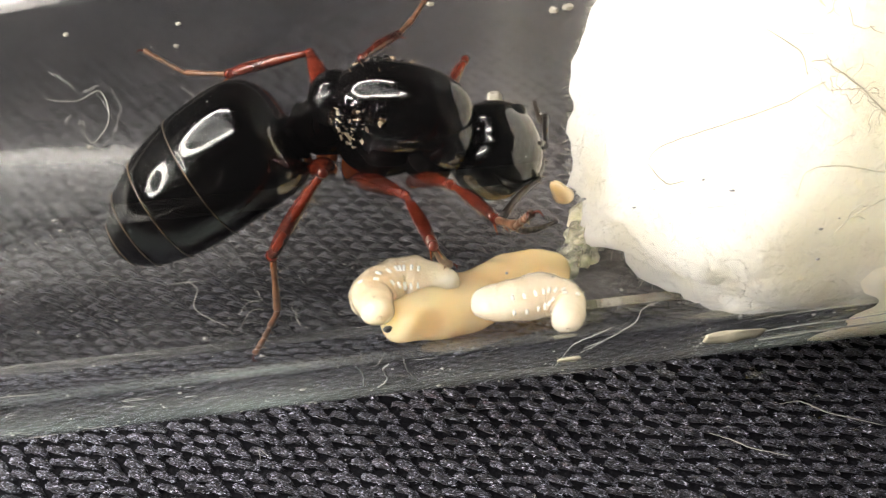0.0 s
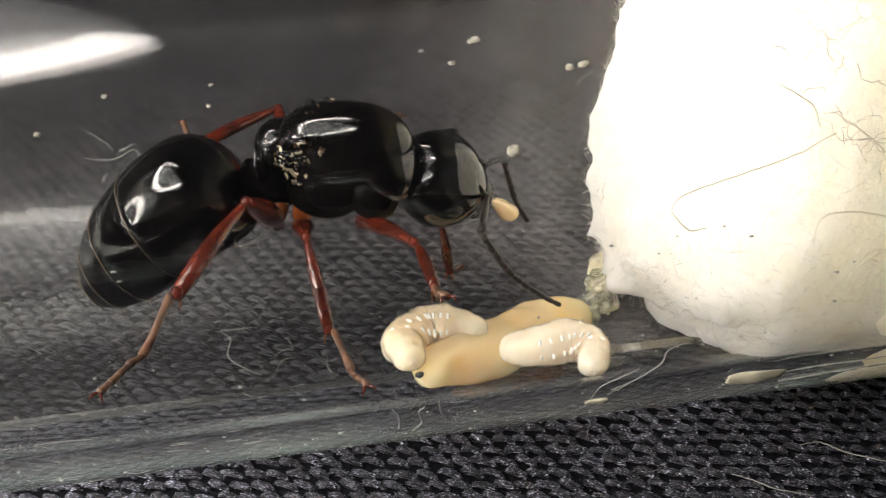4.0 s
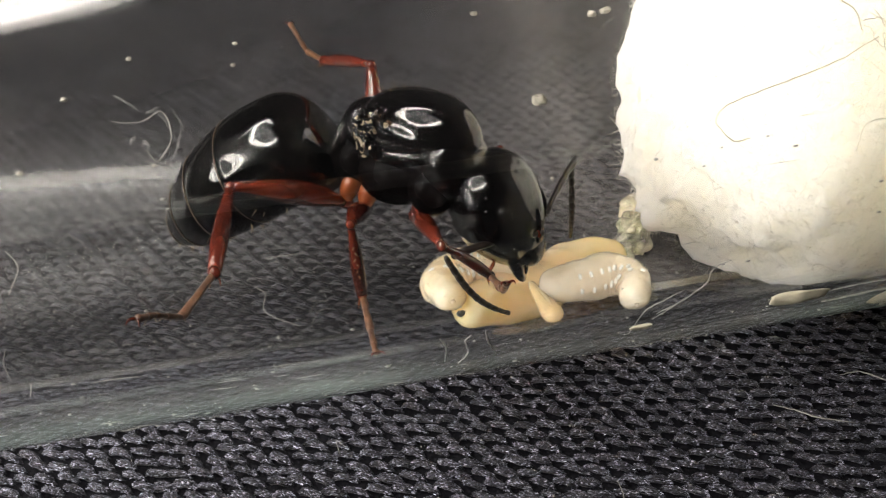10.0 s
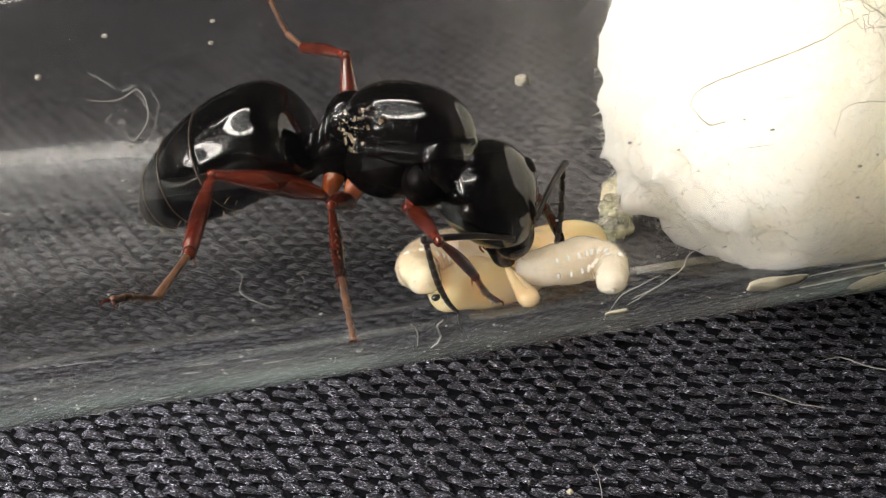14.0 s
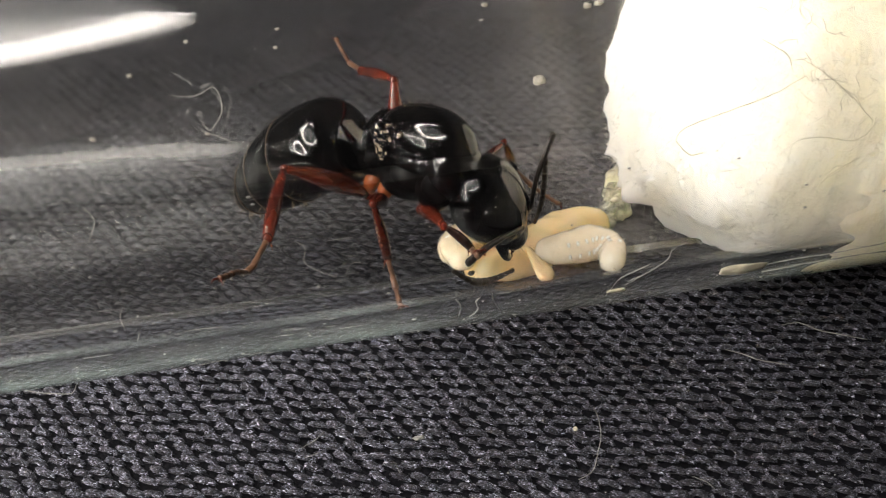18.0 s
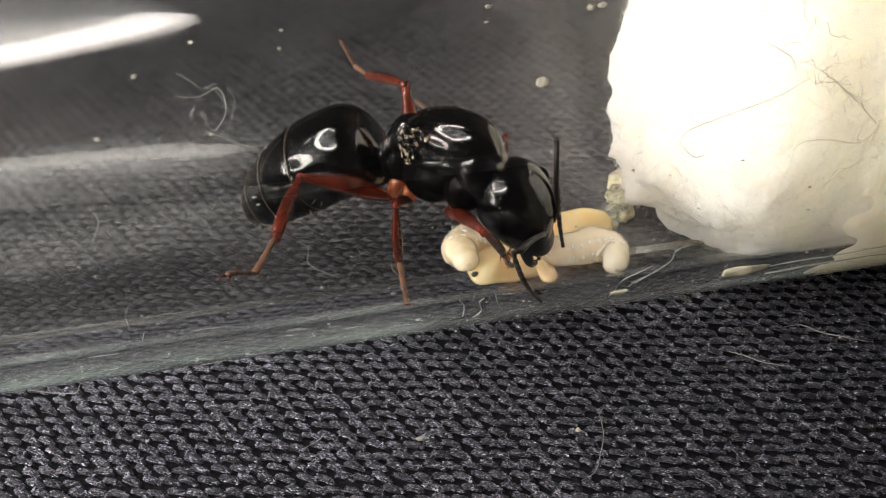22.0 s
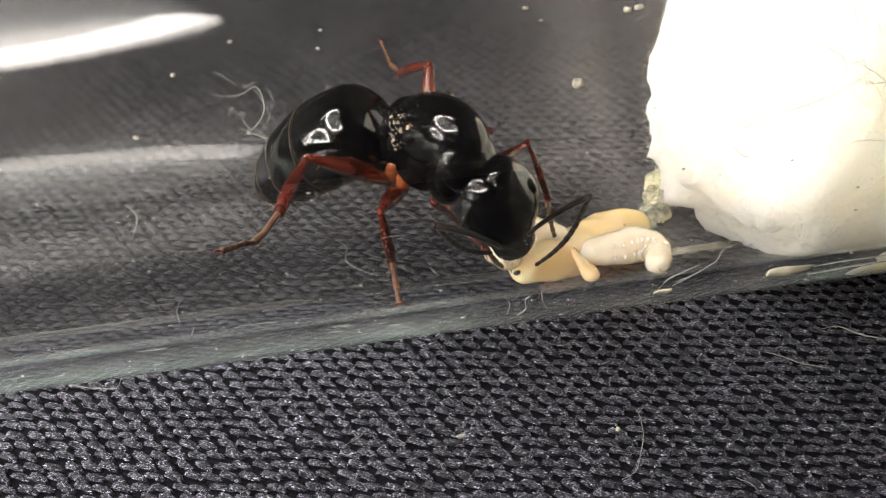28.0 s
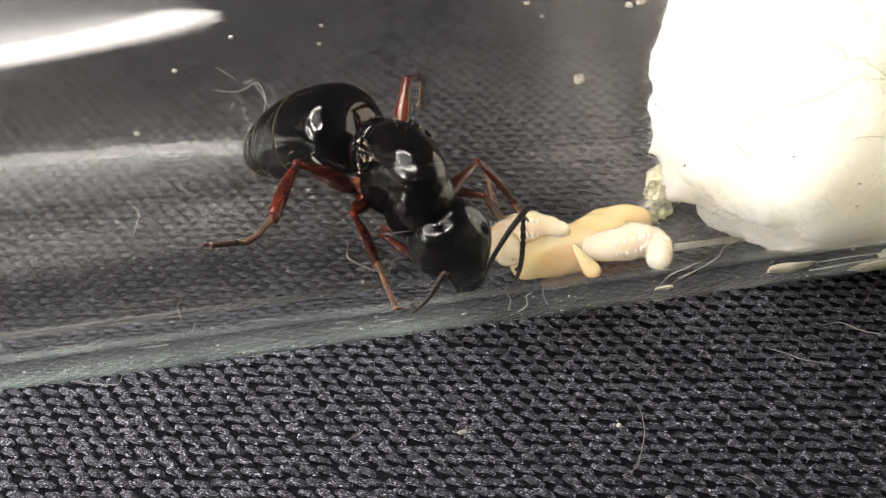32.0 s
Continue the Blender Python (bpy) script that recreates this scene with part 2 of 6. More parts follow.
M_DIFFUSER.use_nodes = True
diffuser_bsdf = M_DIFFUSER.node_tree.nodes["Principled BSDF"]
diffuser_bsdf.inputs["Base Color"].default_value = (0.5, 0.5, 0.5, 1)
diffuser_bsdf.inputs["Emission Color"].default_value = (1.0, 0.95, 0.92, 1)
diffuser_bsdf.inputs["Emission Strength"].default_value = 1.4
M_TABLE = mat("pale_laminate", (0.78, 0.76, 0.72), 0.5, noise_scale=60, vary=0.12, bump=0.0001, bump_scale=900)
M_SHELL = mat("grey_paint", (0.30, 0.30, 0.30), 0.5, noise_scale=50, vary=0.1)


# ---- mesh helpers ----
def mesh_of(name, bm, material, smooth=True):
    me = bpy.data.meshes.new(name)
    bm.to_mesh(me)
    bm.free()
    me.materials.append(material)
    if smooth:
        for p in me.polygons:
            p.use_smooth = True
    return me


def part(name, bm, material, parent=None, label="", m=None):
    """Links a bmesh (made in millimetres) as one mesh object, under parent if there is one."""
    bmesh.ops.scale(bm, vec=(MM, MM, MM), verts=bm.verts)
    bmesh.ops.recalc_face_normals(bm, faces=bm.faces)
    ob = new(name, mesh_of(name, bm, material))
    if parent:
        ob.parent = parent
    if m is not None:
        ob.matrix_basis = m
    if label:
        ob["label"] = label
    return ob


def from_lists(name, verts, faces, material, parent=None, smooth=True):
    me = bpy.data.meshes.new(name)
    me.from_pydata([tuple(v) for v in verts], [], faces)
    me.materials.append(material)
    if smooth:
        me.polygons.foreach_set("use_smooth", [True] * len(me.polygons))
    me.update()
    ob = new(name, me)
    if parent:
        ob.parent = parent
    return ob


def ball(bm, c, r, u=20, v=14, shape=None):
    """An ellipsoid of radii r at c; shape(unit vector) may give another place for each vertex."""
    got = bmesh.ops.create_uvsphere(bm, u_segments=u, v_segments=v, radius=1.0)["verts"]
    for w in got:
        n = w.co.copy()
        k = shape(n) if shape else n
        w.co = Vector((c[0] + k.x * r[0], c[1] + k.y * r[1], c[2] + k.z * r[2]))
    return got


def sweep(bm, pts, radii, seg=10, flat=1.0):
    """A closed tube through pts with a radius at each."""
    pts = [Vector(p) for p in pts]
    rings, side = [], None
    for i, p in enumerate(pts):
        d = (pts[min(i + 1, len(pts) - 1)] - pts[max(i - 1, 0)]).normalized()
        if side is None:
            side = d.cross(Vector((0.13, 0.2, 1))).normalized()
        side = (side - d * side.dot(d)).normalized()
        up = d.cross(side)
        rings.append([bm.verts.new(p + (side * math.cos(a) + up * math.sin(a) * flat) * radii[i])
                      for a in (2 * math.pi * k / seg for k in range(seg))])
    for a, b in zip(rings, rings[1:]):
        for k in range(seg):
            bm.faces.new((a[k], a[(k + 1) % seg], b[(k + 1) % seg], b[k]))
    bm.faces.new(rings[0][::-1])
    bm.faces.new(rings[-1])


def lathe(bm, prof, seg=40, ry=1.0, rz=1.0, shape=None):
    """Turns a profile of (x, radius) about the x axis; pointed ends close."""
    rings = []
    for x, r in prof:
        if r < 1e-6:
            rings.append([bm.verts.new((x, 0, 0))])
            continue
        ring = []
        for k in range(seg):
            a = 2 * math.pi * k / seg
            p = Vector((x, r * ry * math.cos(a), r * rz * math.sin(a)))
            ring.append(bm.verts.new(shape(p) if shape else p))
        rings.append(ring)
    for a, b in zip(rings, rings[1:]):
        for k in range(seg):
            va, vb = a[k % len(a)], a[(k + 1) % len(a)]
            wa, wb = b[k % len(b)], b[(k + 1) % len(b)]
            f = [va, vb, wb, wa]
            u = [q for i, q in enumerate(f) if q not in f[:i]]
            if len(u) > 2:
                bm.faces.new(u)
    for ring, flip in ((rings[0], True), (rings[-1], False)):
        if len(ring) > 2:
            bm.faces.new(ring[::-1] if flip else ring)


def smooth_line(pts, n):
    """A Catmull-Rom line through pts."""
    P = [Vector(p) for p in pts]
    P = [P[0] * 2 - P[1], *P, P[-1] * 2 - P[-2]]
    out = []
    for i in range(1, len(P) - 2):
        a, b, c, d = P[i - 1:i + 3]
        for k in range(n):
            t = k / n
            out.append(0.5 * ((2 * b) + (c - a) * t + (2 * a - 5 * b + 4 * c - d) * t * t + (3 * b - a - 3 * c + d) * t ** 3))
    return out + [P[-2]]


def bump_at(p, freq, amp, seed=0.0):
    return noise.noise(Vector(p) * freq + Vector((seed, seed * 1.7, -seed))) * amp


RO, RI, ZC = 9.3, 8.4, 9.3


def on_wall(x, deg, inset=0.0, r=RI):
    """A place on the bore of the tube: deg from the lowest line, negative towards the viewer's side."""
    a = radians(deg)
    return Vector((x, (r - inset) * math.sin(a), ZC - (r - inset) * math.cos(a)))


# ---- the ring lamp overhead ----
def ring_lamp():
    lamp = new("ring_lamp")
    lamp.matrix_basis = look((-0.050, -0.018, 0.072), (-0.004, 0, 0.008))
    tagged(lamp, "white ring-shaped desk lamp glowing above the tube", "lamp")
    # two bent tubes side by side, a large open loop and a small closed one
    turn = lamp.matrix_basis.to_3x3().inverted()
    across, along_y = turn @ Vector((0.86, -0.14, 0.48)), turn @ Vector((0.0, 0.96, 0.28))

    def loop(name, cx, cy, rx, ry, start, span, square, label):
        bm = bmesh.new()
        n = 40
        bow = lambda v: math.copysign(abs(v) ** square, v)
        pts = [across * (cx + rx * bow(math.cos(a))) + along_y * (cy + ry * bow(math.sin(a))) for a in (radians(start + span * k / n) for k in range(n + 1))]
        sweep(bm, pts, [4.0] * (n + 1), 12)
        part(name, bm, M_LAMP, lamp, label)

    loop("light_tube", 6, 16, 34, 33, 40, 280, 0.82, "large glowing white tube bent into an open loop")
    loop("light_tube", -60, -14, 14, 25, 0, 360, 1.0, "small glowing white tube bent into a closed loop")
    bm = bmesh.new()
    tilt = radians(-40)
    rim = [across * (1.0 + a * math.cos(tilt) - b * math.sin(tilt)) + along_y * (13 + a * math.sin(tilt) + b * math.cos(tilt))
           for a, b in ((45 * math.cos(q), 18 * math.sin(q)) for q in (2 * math.pi * k / 48 for k in range(48)))]
    front = [bm.verts.new(p + Vector((0, 0, 3.6))) for p in rim]
    rear = [bm.verts.new(p + Vector((0, 0, 5.0))) for p in rim]
    bm.faces.new(front)
    bm.faces.new(rear[::-1])
    for k in range(48):
        bm.faces.new((front[k], front[k - 1], rear[k - 1], rear[k]))
    part("diffuser", bm, M_DIFFUSER, lamp, "dimly glowing oval diffuser plate")
    bm = bmesh.new()
    lathe(bm, [(6, 0), (6, 78), (9, 78), (9, 0)], 48)
    bmesh.ops.rotate(bm, verts=bm.verts, cent=(0, 0, 0), matrix=Matrix.Rotation(radians(-90), 3, "Y"))
    part("lamp_housing", bm, M_SHELL, lamp)
    bm = bmesh.new()
    inv = lamp.matrix_basis.inverted()
    sweep(bm, [inv @ Vector(p) / MM for p in ((-0.057, -0.014, 0.081), (-0.06, 0.05, 0.13), (-0.06, 0.15, 0.13), (-0.06, 0.19, 0.0))], [5] * 4, 12)
    part("lamp_arm", bm, M_SHELL, lamp)
    bm = bmesh.new()
    lathe(bm, [(0, 0), (0, 50), (8, 48), (10, 0)], 40)
    bmesh.ops.rotate(bm, verts=bm.verts, cent=(0, 0, 0), matrix=Matrix.Rotation(radians(-90), 3, "Y"))
    bmesh.ops.transform(bm, verts=bm.verts, matrix=Matrix.Scale(1 / MM, 4) @ inv @ Matrix.Translation((-0.06, 0.19, 0)) @ Matrix.Scale(MM, 4))
    part("lamp_foot", bm, M_SHELL, lamp)


ring_lamp()


# ---- the cloth ----
# out of view; added pale and bare left of the cloth to reflect light
def tabletop():
    bm = bmesh.new()
    lo = [bm.verts.new((x, y, -20.6)) for x, y in ((-600, -600), (600, -600), (600, 600), (-600, 600))]
    hi = [bm.verts.new((v.co.x, v.co.y, -0.6)) for v in lo]
    bm.faces.new(hi)
    bm.faces.new(lo[::-1])
    for k in range(4):
        bm.faces.new((lo[k - 1], lo[k], hi[k], hi[k - 1]))
    tagged(part("tabletop", bm, M_TABLE), "unseen pale matt tabletop under the black cloth, added as a reflector", "tabletop", kind="structure")


tabletop()


def cloth():
    bm = bmesh.new()
    v = [bm.verts.new((x, y, -0.12)) for x, y in ((-52, -150), (260, -150), (260, 150), (-52, 150))]
    bm.faces.new(v)
    ground = part("ground", bm, M_BASE)
    tagged(ground, "black woven cloth spread flat under the tube", "cloth", kind="structure")
    # floats of the weave: bundles of fine filaments over the cross threads, in staggered rows
    px, py = 0.70, 0.445
    rng = np.random.default_rng(3)
    turn = radians(-9)
    ct, st = math.cos(turn), math.sin(turn)

    def bundle(count, rings, sides):
        """Filaments of one float, loosely twisted about its line and frayed: points and quads."""
        V, F = [], []
        thick = 0.020 if count > 8 else 0.034
        for f in range(count):
            u = rng.uniform(-1, 1) if f % 3 == 0 else (f + 0.5) / count * 2 - 1
            z0 = 0.085 * math.sqrt(max(0.0, 1 - u * u)) + rng.uniform(-0.035, 0.035)
            r = thick * rng.uniform(0.7, 1.35)
            o = len(V)
            cx0, wig, ph, fr = rng.uniform(-0.06, 0.06), rng.uniform(0.0, 0.045), rng.uniform(0, 6), rng.uniform(1.5, 4.5)
            span = rng.uniform(0.82, 1.10)
            for i in range(rings):
                q = i / (rings - 1) * 2 - 1
                w = math.sqrt(max(0.0, 1 - abs(q) ** 2.6))
                cx = q * 0.55 * px * span + cx0
                cy = u * 0.135 * (0.35 + 0.65 * w) - q * 0.085 + wig * math.sin(q * fr + ph)
                cz = z0 * w + 0.10 * w - 0.10 + wig * 0.5 * math.cos(q * fr * 1.3 + ph)
                for k in range(sides):
                    a = 2 * math.pi * k / sides + q * 1.1
                    V.append((cx, cy + r * math.cos(a) * (0.5 + 0.5 * w), cz + r * math.sin(a) * (0.5 + 0.5 * w)))
            for i in range(rings - 1):
                for k in range(sides):
                    F.append((o + i * sides + k, o + i * sides + (k + 1) % sides, o + (i + 1) * sides + (k + 1) % sides, o + (i + 1) * sides + k))
        return np.array(V), np.array(F)

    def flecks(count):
        """Short fibre facets scattered over the back of one float, the pale ones painted as its glints."""
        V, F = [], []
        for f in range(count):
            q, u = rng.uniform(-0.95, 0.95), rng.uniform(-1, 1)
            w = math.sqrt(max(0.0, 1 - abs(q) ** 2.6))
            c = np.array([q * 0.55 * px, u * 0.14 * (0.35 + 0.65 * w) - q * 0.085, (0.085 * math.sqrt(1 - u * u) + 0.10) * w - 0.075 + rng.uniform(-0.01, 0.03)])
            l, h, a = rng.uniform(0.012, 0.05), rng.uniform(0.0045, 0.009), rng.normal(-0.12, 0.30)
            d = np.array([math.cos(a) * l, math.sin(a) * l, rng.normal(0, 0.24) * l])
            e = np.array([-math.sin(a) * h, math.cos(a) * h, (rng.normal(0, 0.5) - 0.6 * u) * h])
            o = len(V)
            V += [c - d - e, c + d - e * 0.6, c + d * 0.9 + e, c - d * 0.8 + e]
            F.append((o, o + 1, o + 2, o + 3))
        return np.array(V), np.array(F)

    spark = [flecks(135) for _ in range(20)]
    GV, GF, gn = [], [], 0
    near = [bundle(14, 7, 3) for _ in range(28)]
    far = [bundle(6, 5, 3) for _ in range(10)]
    V, F, n = [], [], 0
    for r in range(-62, 84):
        for c in range(-54, 56):
            x = (c + (0.5 if r % 2 else 0)) * px + rng.normal(0, 0.035)
            y = r * py + rng.normal(0, 0.03)
            gx, gy = x * ct - y * st, x * st + y * ct
            if not (-29 < gx < 27 and -20 < gy < 29):
                continue
            kind = near if (-22 < gx < 18 and -17 < gy < -3.6) else far
            b, quads = kind[rng.integers(len(kind))]
            size = np.array([rng.uniform(0.92, 1.08), rng.uniform(0.85, 1.15), rng.uniform(0.85, 1.2)])
            lean = radians(-15 + rng.normal(0, 4.5))
            cl, sl = math.cos(lean), math.sin(lean)
            lift = rng.normal(0, 0.01)

            def put(pts):
                k = pts * size
                return np.stack([k[:, 0] * cl - k[:, 1] * sl + gx, k[:, 0] * sl + k[:, 1] * cl + gy, k[:, 2] + lift], 1) * MM

            V.append(put(b))
            F.append(quads + n)
            n += len(b)
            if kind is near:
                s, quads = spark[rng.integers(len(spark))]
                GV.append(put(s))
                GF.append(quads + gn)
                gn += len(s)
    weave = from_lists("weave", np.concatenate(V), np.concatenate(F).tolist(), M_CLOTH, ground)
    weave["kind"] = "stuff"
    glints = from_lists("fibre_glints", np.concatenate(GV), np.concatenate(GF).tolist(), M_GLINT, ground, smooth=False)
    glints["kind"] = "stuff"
    return ground


GROUND = cloth()


# ---- the glass tube ----
def test_tube():
    tube = new("test_tube")
    tagged(tube, "clear glass test tube lying on the black cloth", "test tube")
    bm = bmesh.new()
    prof_o = [(-62 - RO * math.sin(radians(a)), RO * math.cos(radians(a))) for a in range(90, 0, -6)]
    prof_o[0] = (prof_o[0][0], 0)
    prof_o += [(x, RO) for x in range(-62, 61, 6)]
    prof_i = [(60, RI)] + [(x, RI) for x in range(58, -63, -6)]
    prof_i += [(-62 - RI * math.sin(radians(a)), RI * math.cos(radians(a))) for a in range(6, 91, 6)]
    prof_i[-1] = (prof_i[-1][0], 0)
    lathe(bm, prof_o + prof_i, 192)
    bmesh.ops.translate(bm, verts=bm.verts, vec=(0, 0, ZC))
    lip = bmesh.new()
    ring = [(60.4, (RO - 0.35) * math.cos(a), ZC + (RO - 0.35) * math.sin(a)) for a in (2 * math.pi * k / 96 for k in range(97))]
    sweep(lip, ring, [0.6] * 97, 12)
    part("rolled_lip", lip, M_GLASS, tube)
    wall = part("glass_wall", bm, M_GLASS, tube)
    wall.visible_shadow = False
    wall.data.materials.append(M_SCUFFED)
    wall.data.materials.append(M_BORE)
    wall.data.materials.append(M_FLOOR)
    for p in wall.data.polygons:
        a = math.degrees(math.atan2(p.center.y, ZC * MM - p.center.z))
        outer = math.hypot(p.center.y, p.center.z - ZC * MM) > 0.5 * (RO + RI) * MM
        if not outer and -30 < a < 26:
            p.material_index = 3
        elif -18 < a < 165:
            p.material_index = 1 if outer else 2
    return tube


TUBE = test_tube()


# ---- cotton ----
def cotton():
    plug = new("cotton_plug")
    plug.location = (0.0197, 0, ZC * MM)
    tagged(plug, "white fluffy cotton wool plug filling the tube", "cotton plug")
    for cx, rx in ((12.6, 7.2), (41.0, 9.0)):
        bm = bmesh.new()
        got = bmesh.ops.create_icosphere(bm, subdivisions=6, radius=1.0)["verts"]
        for w in got:
            n = w.co.copy()
            k = bump_at(n, 1.6, 0.10, cx) + bump_at(n, 4, 0.045, 3) + bump_at(n, 8, 0.036, 7) + bump_at(n, 14, 0.034, 5) + bump_at(n, 32, 0.024, 6) + bump_at(n, 55, 0.020, 9) + bump_at(n, 90, 0.012, 4)
            w0 = (n.y + n.z) / 1.414
            swell = 1 + 0.27 * math.exp(-((w0 + 0.62) / 0.27) ** 2) - 0.10 * math.exp(-((w0 - 0.5) / 0.4) ** 2)
            p = Vector((n.x * rx * (2.4 if n.x > 0 else swell), n.y * 9.6, n.z * 9.6)) * (1 + k)
            rr = math.hypot(p.y, p.z)
            wet = 8.3 + 0.25 * min(1.0, max(0.0, (p.x + cx - 10.6 + bump_at(n, 9, 1.5, 2)) / 0.5))
            if rr > wet:
                p.y, p.z = p.y * wet / rr, p.z * wet / rr
            w.co = p + Vector((cx - 20, 0, 0))
        if cx < 20:
            roots = [(w.co.copy(), w.co - Vector((cx - 20, 0, 0))) for w in got if w.co.x + 20 < 17]
        part("wad", bm, M_COTTON, plug)
    # loose fibres standing off the wad
    rng = random.Random(5)
    bm = bmesh.new()
    for _ in range(22000):
        p, n = roots[rng.randrange(len(roots))]
        n = n.normalized()
        d = Vector((rng.gauss(0, 1), rng.gauss(0, 1), rng.gauss(0, 1))).normalized() * 0.7 + n * rng.choice((0.0, 0.15, 0.35))
        pts = [p]
        step = rng.choice((0.04, 0.05, 0.06, 0.10))
        for _ in range(5):
            d += Vector((rng.gauss(0, .6), rng.gauss(0, .6), rng.gauss(0, .6)))
            q = pts[-1] + d.normalized() * step
            rr = math.hypot(q.y, q.z)
            if rr > 8.35:
                q.y, q.z = q.y * 8.3 / rr, q.z * 8.3 / rr
            pts.append(q)
        sweep(bm, pts, [0.0042] * 6, 3)
    part("fibres", bm, M_COTTON, plug)["kind"] = "stuff"


cotton()


# ---- brood ----
def larva(name, label, line, radii, material, gut=True, fold=0.045):
    """A grub: a soft ringed body along a bent line, with its gut showing through the wet skin."""
    ob = new(name)
    ob.location = Vector(line[0]) * MM
    tagged(ob, label, "larva", group="larvae beside the pupa")
    pts = [p - Vector(line[0]) for p in smooth_line(line, 14)]
    n = len(pts)
    rr = []
    for i in range(n):
        s = i / (n - 1) * (len(radii) - 1)
        k = min(int(s), len(radii) - 2)
        r = radii[k] + (radii[k + 1] - radii[k]) * (s - k)
        rr.append(r * (1 - fold * (0.5 + 0.5 * math.cos(i * 2 * math.pi / 4.6)) ** 2))
    # round both ends
    def cap(a, b, r):
        d = (a - b).normalized()
        return [(a + d * r * math.sin(u), r * math.cos(u)) for u in (1.45, 1.2, 0.9, 0.55, 0.25)]
    c0, c1 = cap(pts[0], pts[1], rr[0]), cap(pts[-1], pts[-2], rr[-1])
    P = [q for q, _ in c0] + pts + [q for q, _ in c1[::-1]]
    R = [q for _, q in c0] + rr + [q for _, q in c1[::-1]]
    bm = bmesh.new()
    sweep(bm, P, R, 28)
    for v in bm.verts:
        v.co += Vector((bump_at(v.co, 2.0, 0.07), bump_at(v.co, 2.0, 0.07, 4), bump_at(v.co, 2.0, 0.07, 8)))
    part("body", bm, material, ob)
    if gut:
        side = Vector((0.05, -0.62, 0.78))
        # wet highlights on the skin folds, painted as raised white bars
        for i in range(10, n - 10, 5):
            ax = (pts[i + 1] - pts[i - 1]).normalized()
            up = (side - ax * side.dot(ax)).normalized()
            turned = ax.cross(up)
            for lean in (-0.55, 0.15):
                bm = bmesh.new()
                arc = [pts[i] + (up * math.cos(u) + turned * math.sin(u)) * rr[i] * 1.0 + ax * 0.10 * (u - lean) ** 2 for u in (lean - 0.14 + 0.035 * k for k in range(9))]
                sweep(bm, arc, [0.014] + [0.052] * 7 + [0.014], 8)
                part("fold_highlight", bm, M_WET_LIGHT, ob)
        bm = bmesh.new()
        k = n // 2
        sweep(bm, [p + side * 0.12 for p in pts[k - 6:k + 7]], [0.1] + [r * 0.55 for r in rr[k - 5:k + 6]] + [0.1], 12)
        part("gut", bm, M_GUT, ob, "brownish gut seen through the skin")
    bm = bmesh.new()
    d = (pts[0] - pts[1]).normalized()
    ball(bm, pts[0] + d * rr[0] * 0.93 + Vector((0, -0.1, 0.05)), (0.07, 0.06, 0.07), 10, 8)
    part("mouthparts", bm, M_LARVA, ob)
    # fine down on the skin
    rng = random.Random(len(name) + n)
    bm = bmesh.new()
    for _ in range(480):
        i = rng.randrange(1, n - 1)
        a = Vector((rng.gauss(0, 1), rng.gauss(0, 1), rng.gauss(0, 1))).normalized()
        ax = (pts[i + 1] - pts[i - 1]).normalized()
        a = (a - ax * a.dot(ax)).normalized()
        p = pts[i] + a * rr[i] * 0.98
        q = p + a * 0.055 + ax * rng.uniform(-.05, .05)
        sweep(bm, [p, q], [0.006, 0.003], 3)
    part("down", bm, M_DOWN, ob)["kind"] = "stuff"
    return ob


larva("larva", "curled cream larva with a bent head lying against the pupa",
      [(-2.00, -5.45, 5.05), (-2.05, -4.50, 4.55), (-1.40, -3.90, 4.20), (-0.60, -3.95, 4.25), (0.10, -4.25, 4.50)], (0.48, 0.72, 0.86, 0.82, 0.42), M_LARVA, fold=0.012)
larva("larva", "pale glistening larva hooked at one end on the pupa",
      [(3.10, -6.65, 5.25), (3.26, -6.00, 5.05), (2.76, -5.55, 4.98), (1.89, -5.60, 4.95), (1.09, -5.60, 4.95)], (0.44, 0.57, 0.66, 0.66, 0.50), M_LARVA2, fold=0.02)


def pupa():
    ob = new("pupa")
    base = Vector((0.49, -4.4, 2.9))
    ob.location = base * MM
    tagged(ob, "naked honey-coloured ant pupa lying on the glass", "pupa")
    line = [p - base for p in smooth_line([(-1.30, -5.40, 4.25), (-0.50, -4.80, 3.75), (0.49, -4.45, 3.45), (1.58, -3.60, 2.90), (2.75, -2.65, 2.45), (3.80, -2.40, 2.30)], 8)]
    n = len(line)
    prof = (0.70, 0.98, 1.05, 0.98, 0.92, 0.72)
    rr = []
    for i in range(n):
        s = i / (n - 1) * 5
        k = min(int(s), 4)
        rr.append(prof[k] + (prof[k + 1] - prof[k]) * (s - k))
    bm = bmesh.new()
    d0, d1 = (line[0] - line[1]).normalized(), (line[-1] - line[-2]).normalized()
    caps = (1.45, 1.15, 0.8, 0.4)
    P = [line[0] + d0 * rr[0] * math.sin(u) for u in caps] + line + [line[-1] + d1 * rr[-1] * math.sin(u) for u in caps[::-1]]
    R = [rr[0] * math.cos(u) for u in caps] + rr + [rr[-1] * math.cos(u) for u in caps[::-1]]
    sweep(bm, P, R, 36)
    for v in bm.verts:
        v.co += Vector((bump_at(v.co, 1.0, 0.16), bump_at(v.co, 1.0, 0.16, 4), bump_at(v.co, 1.0, 0.16, 8)))
    part("body", bm, M_PUPA, ob)
    bm = bmesh.new()
    ball(bm, Vector((-1.78, -6.0, 4.80)) - base, (0.12, 0.08, 0.11), 20, 14, lambda n: n * (1 + bump_at(n, 2.0, 0.5)))
    part("eye_spot", bm, M_SPOT, ob, "dark speckled eye spot")


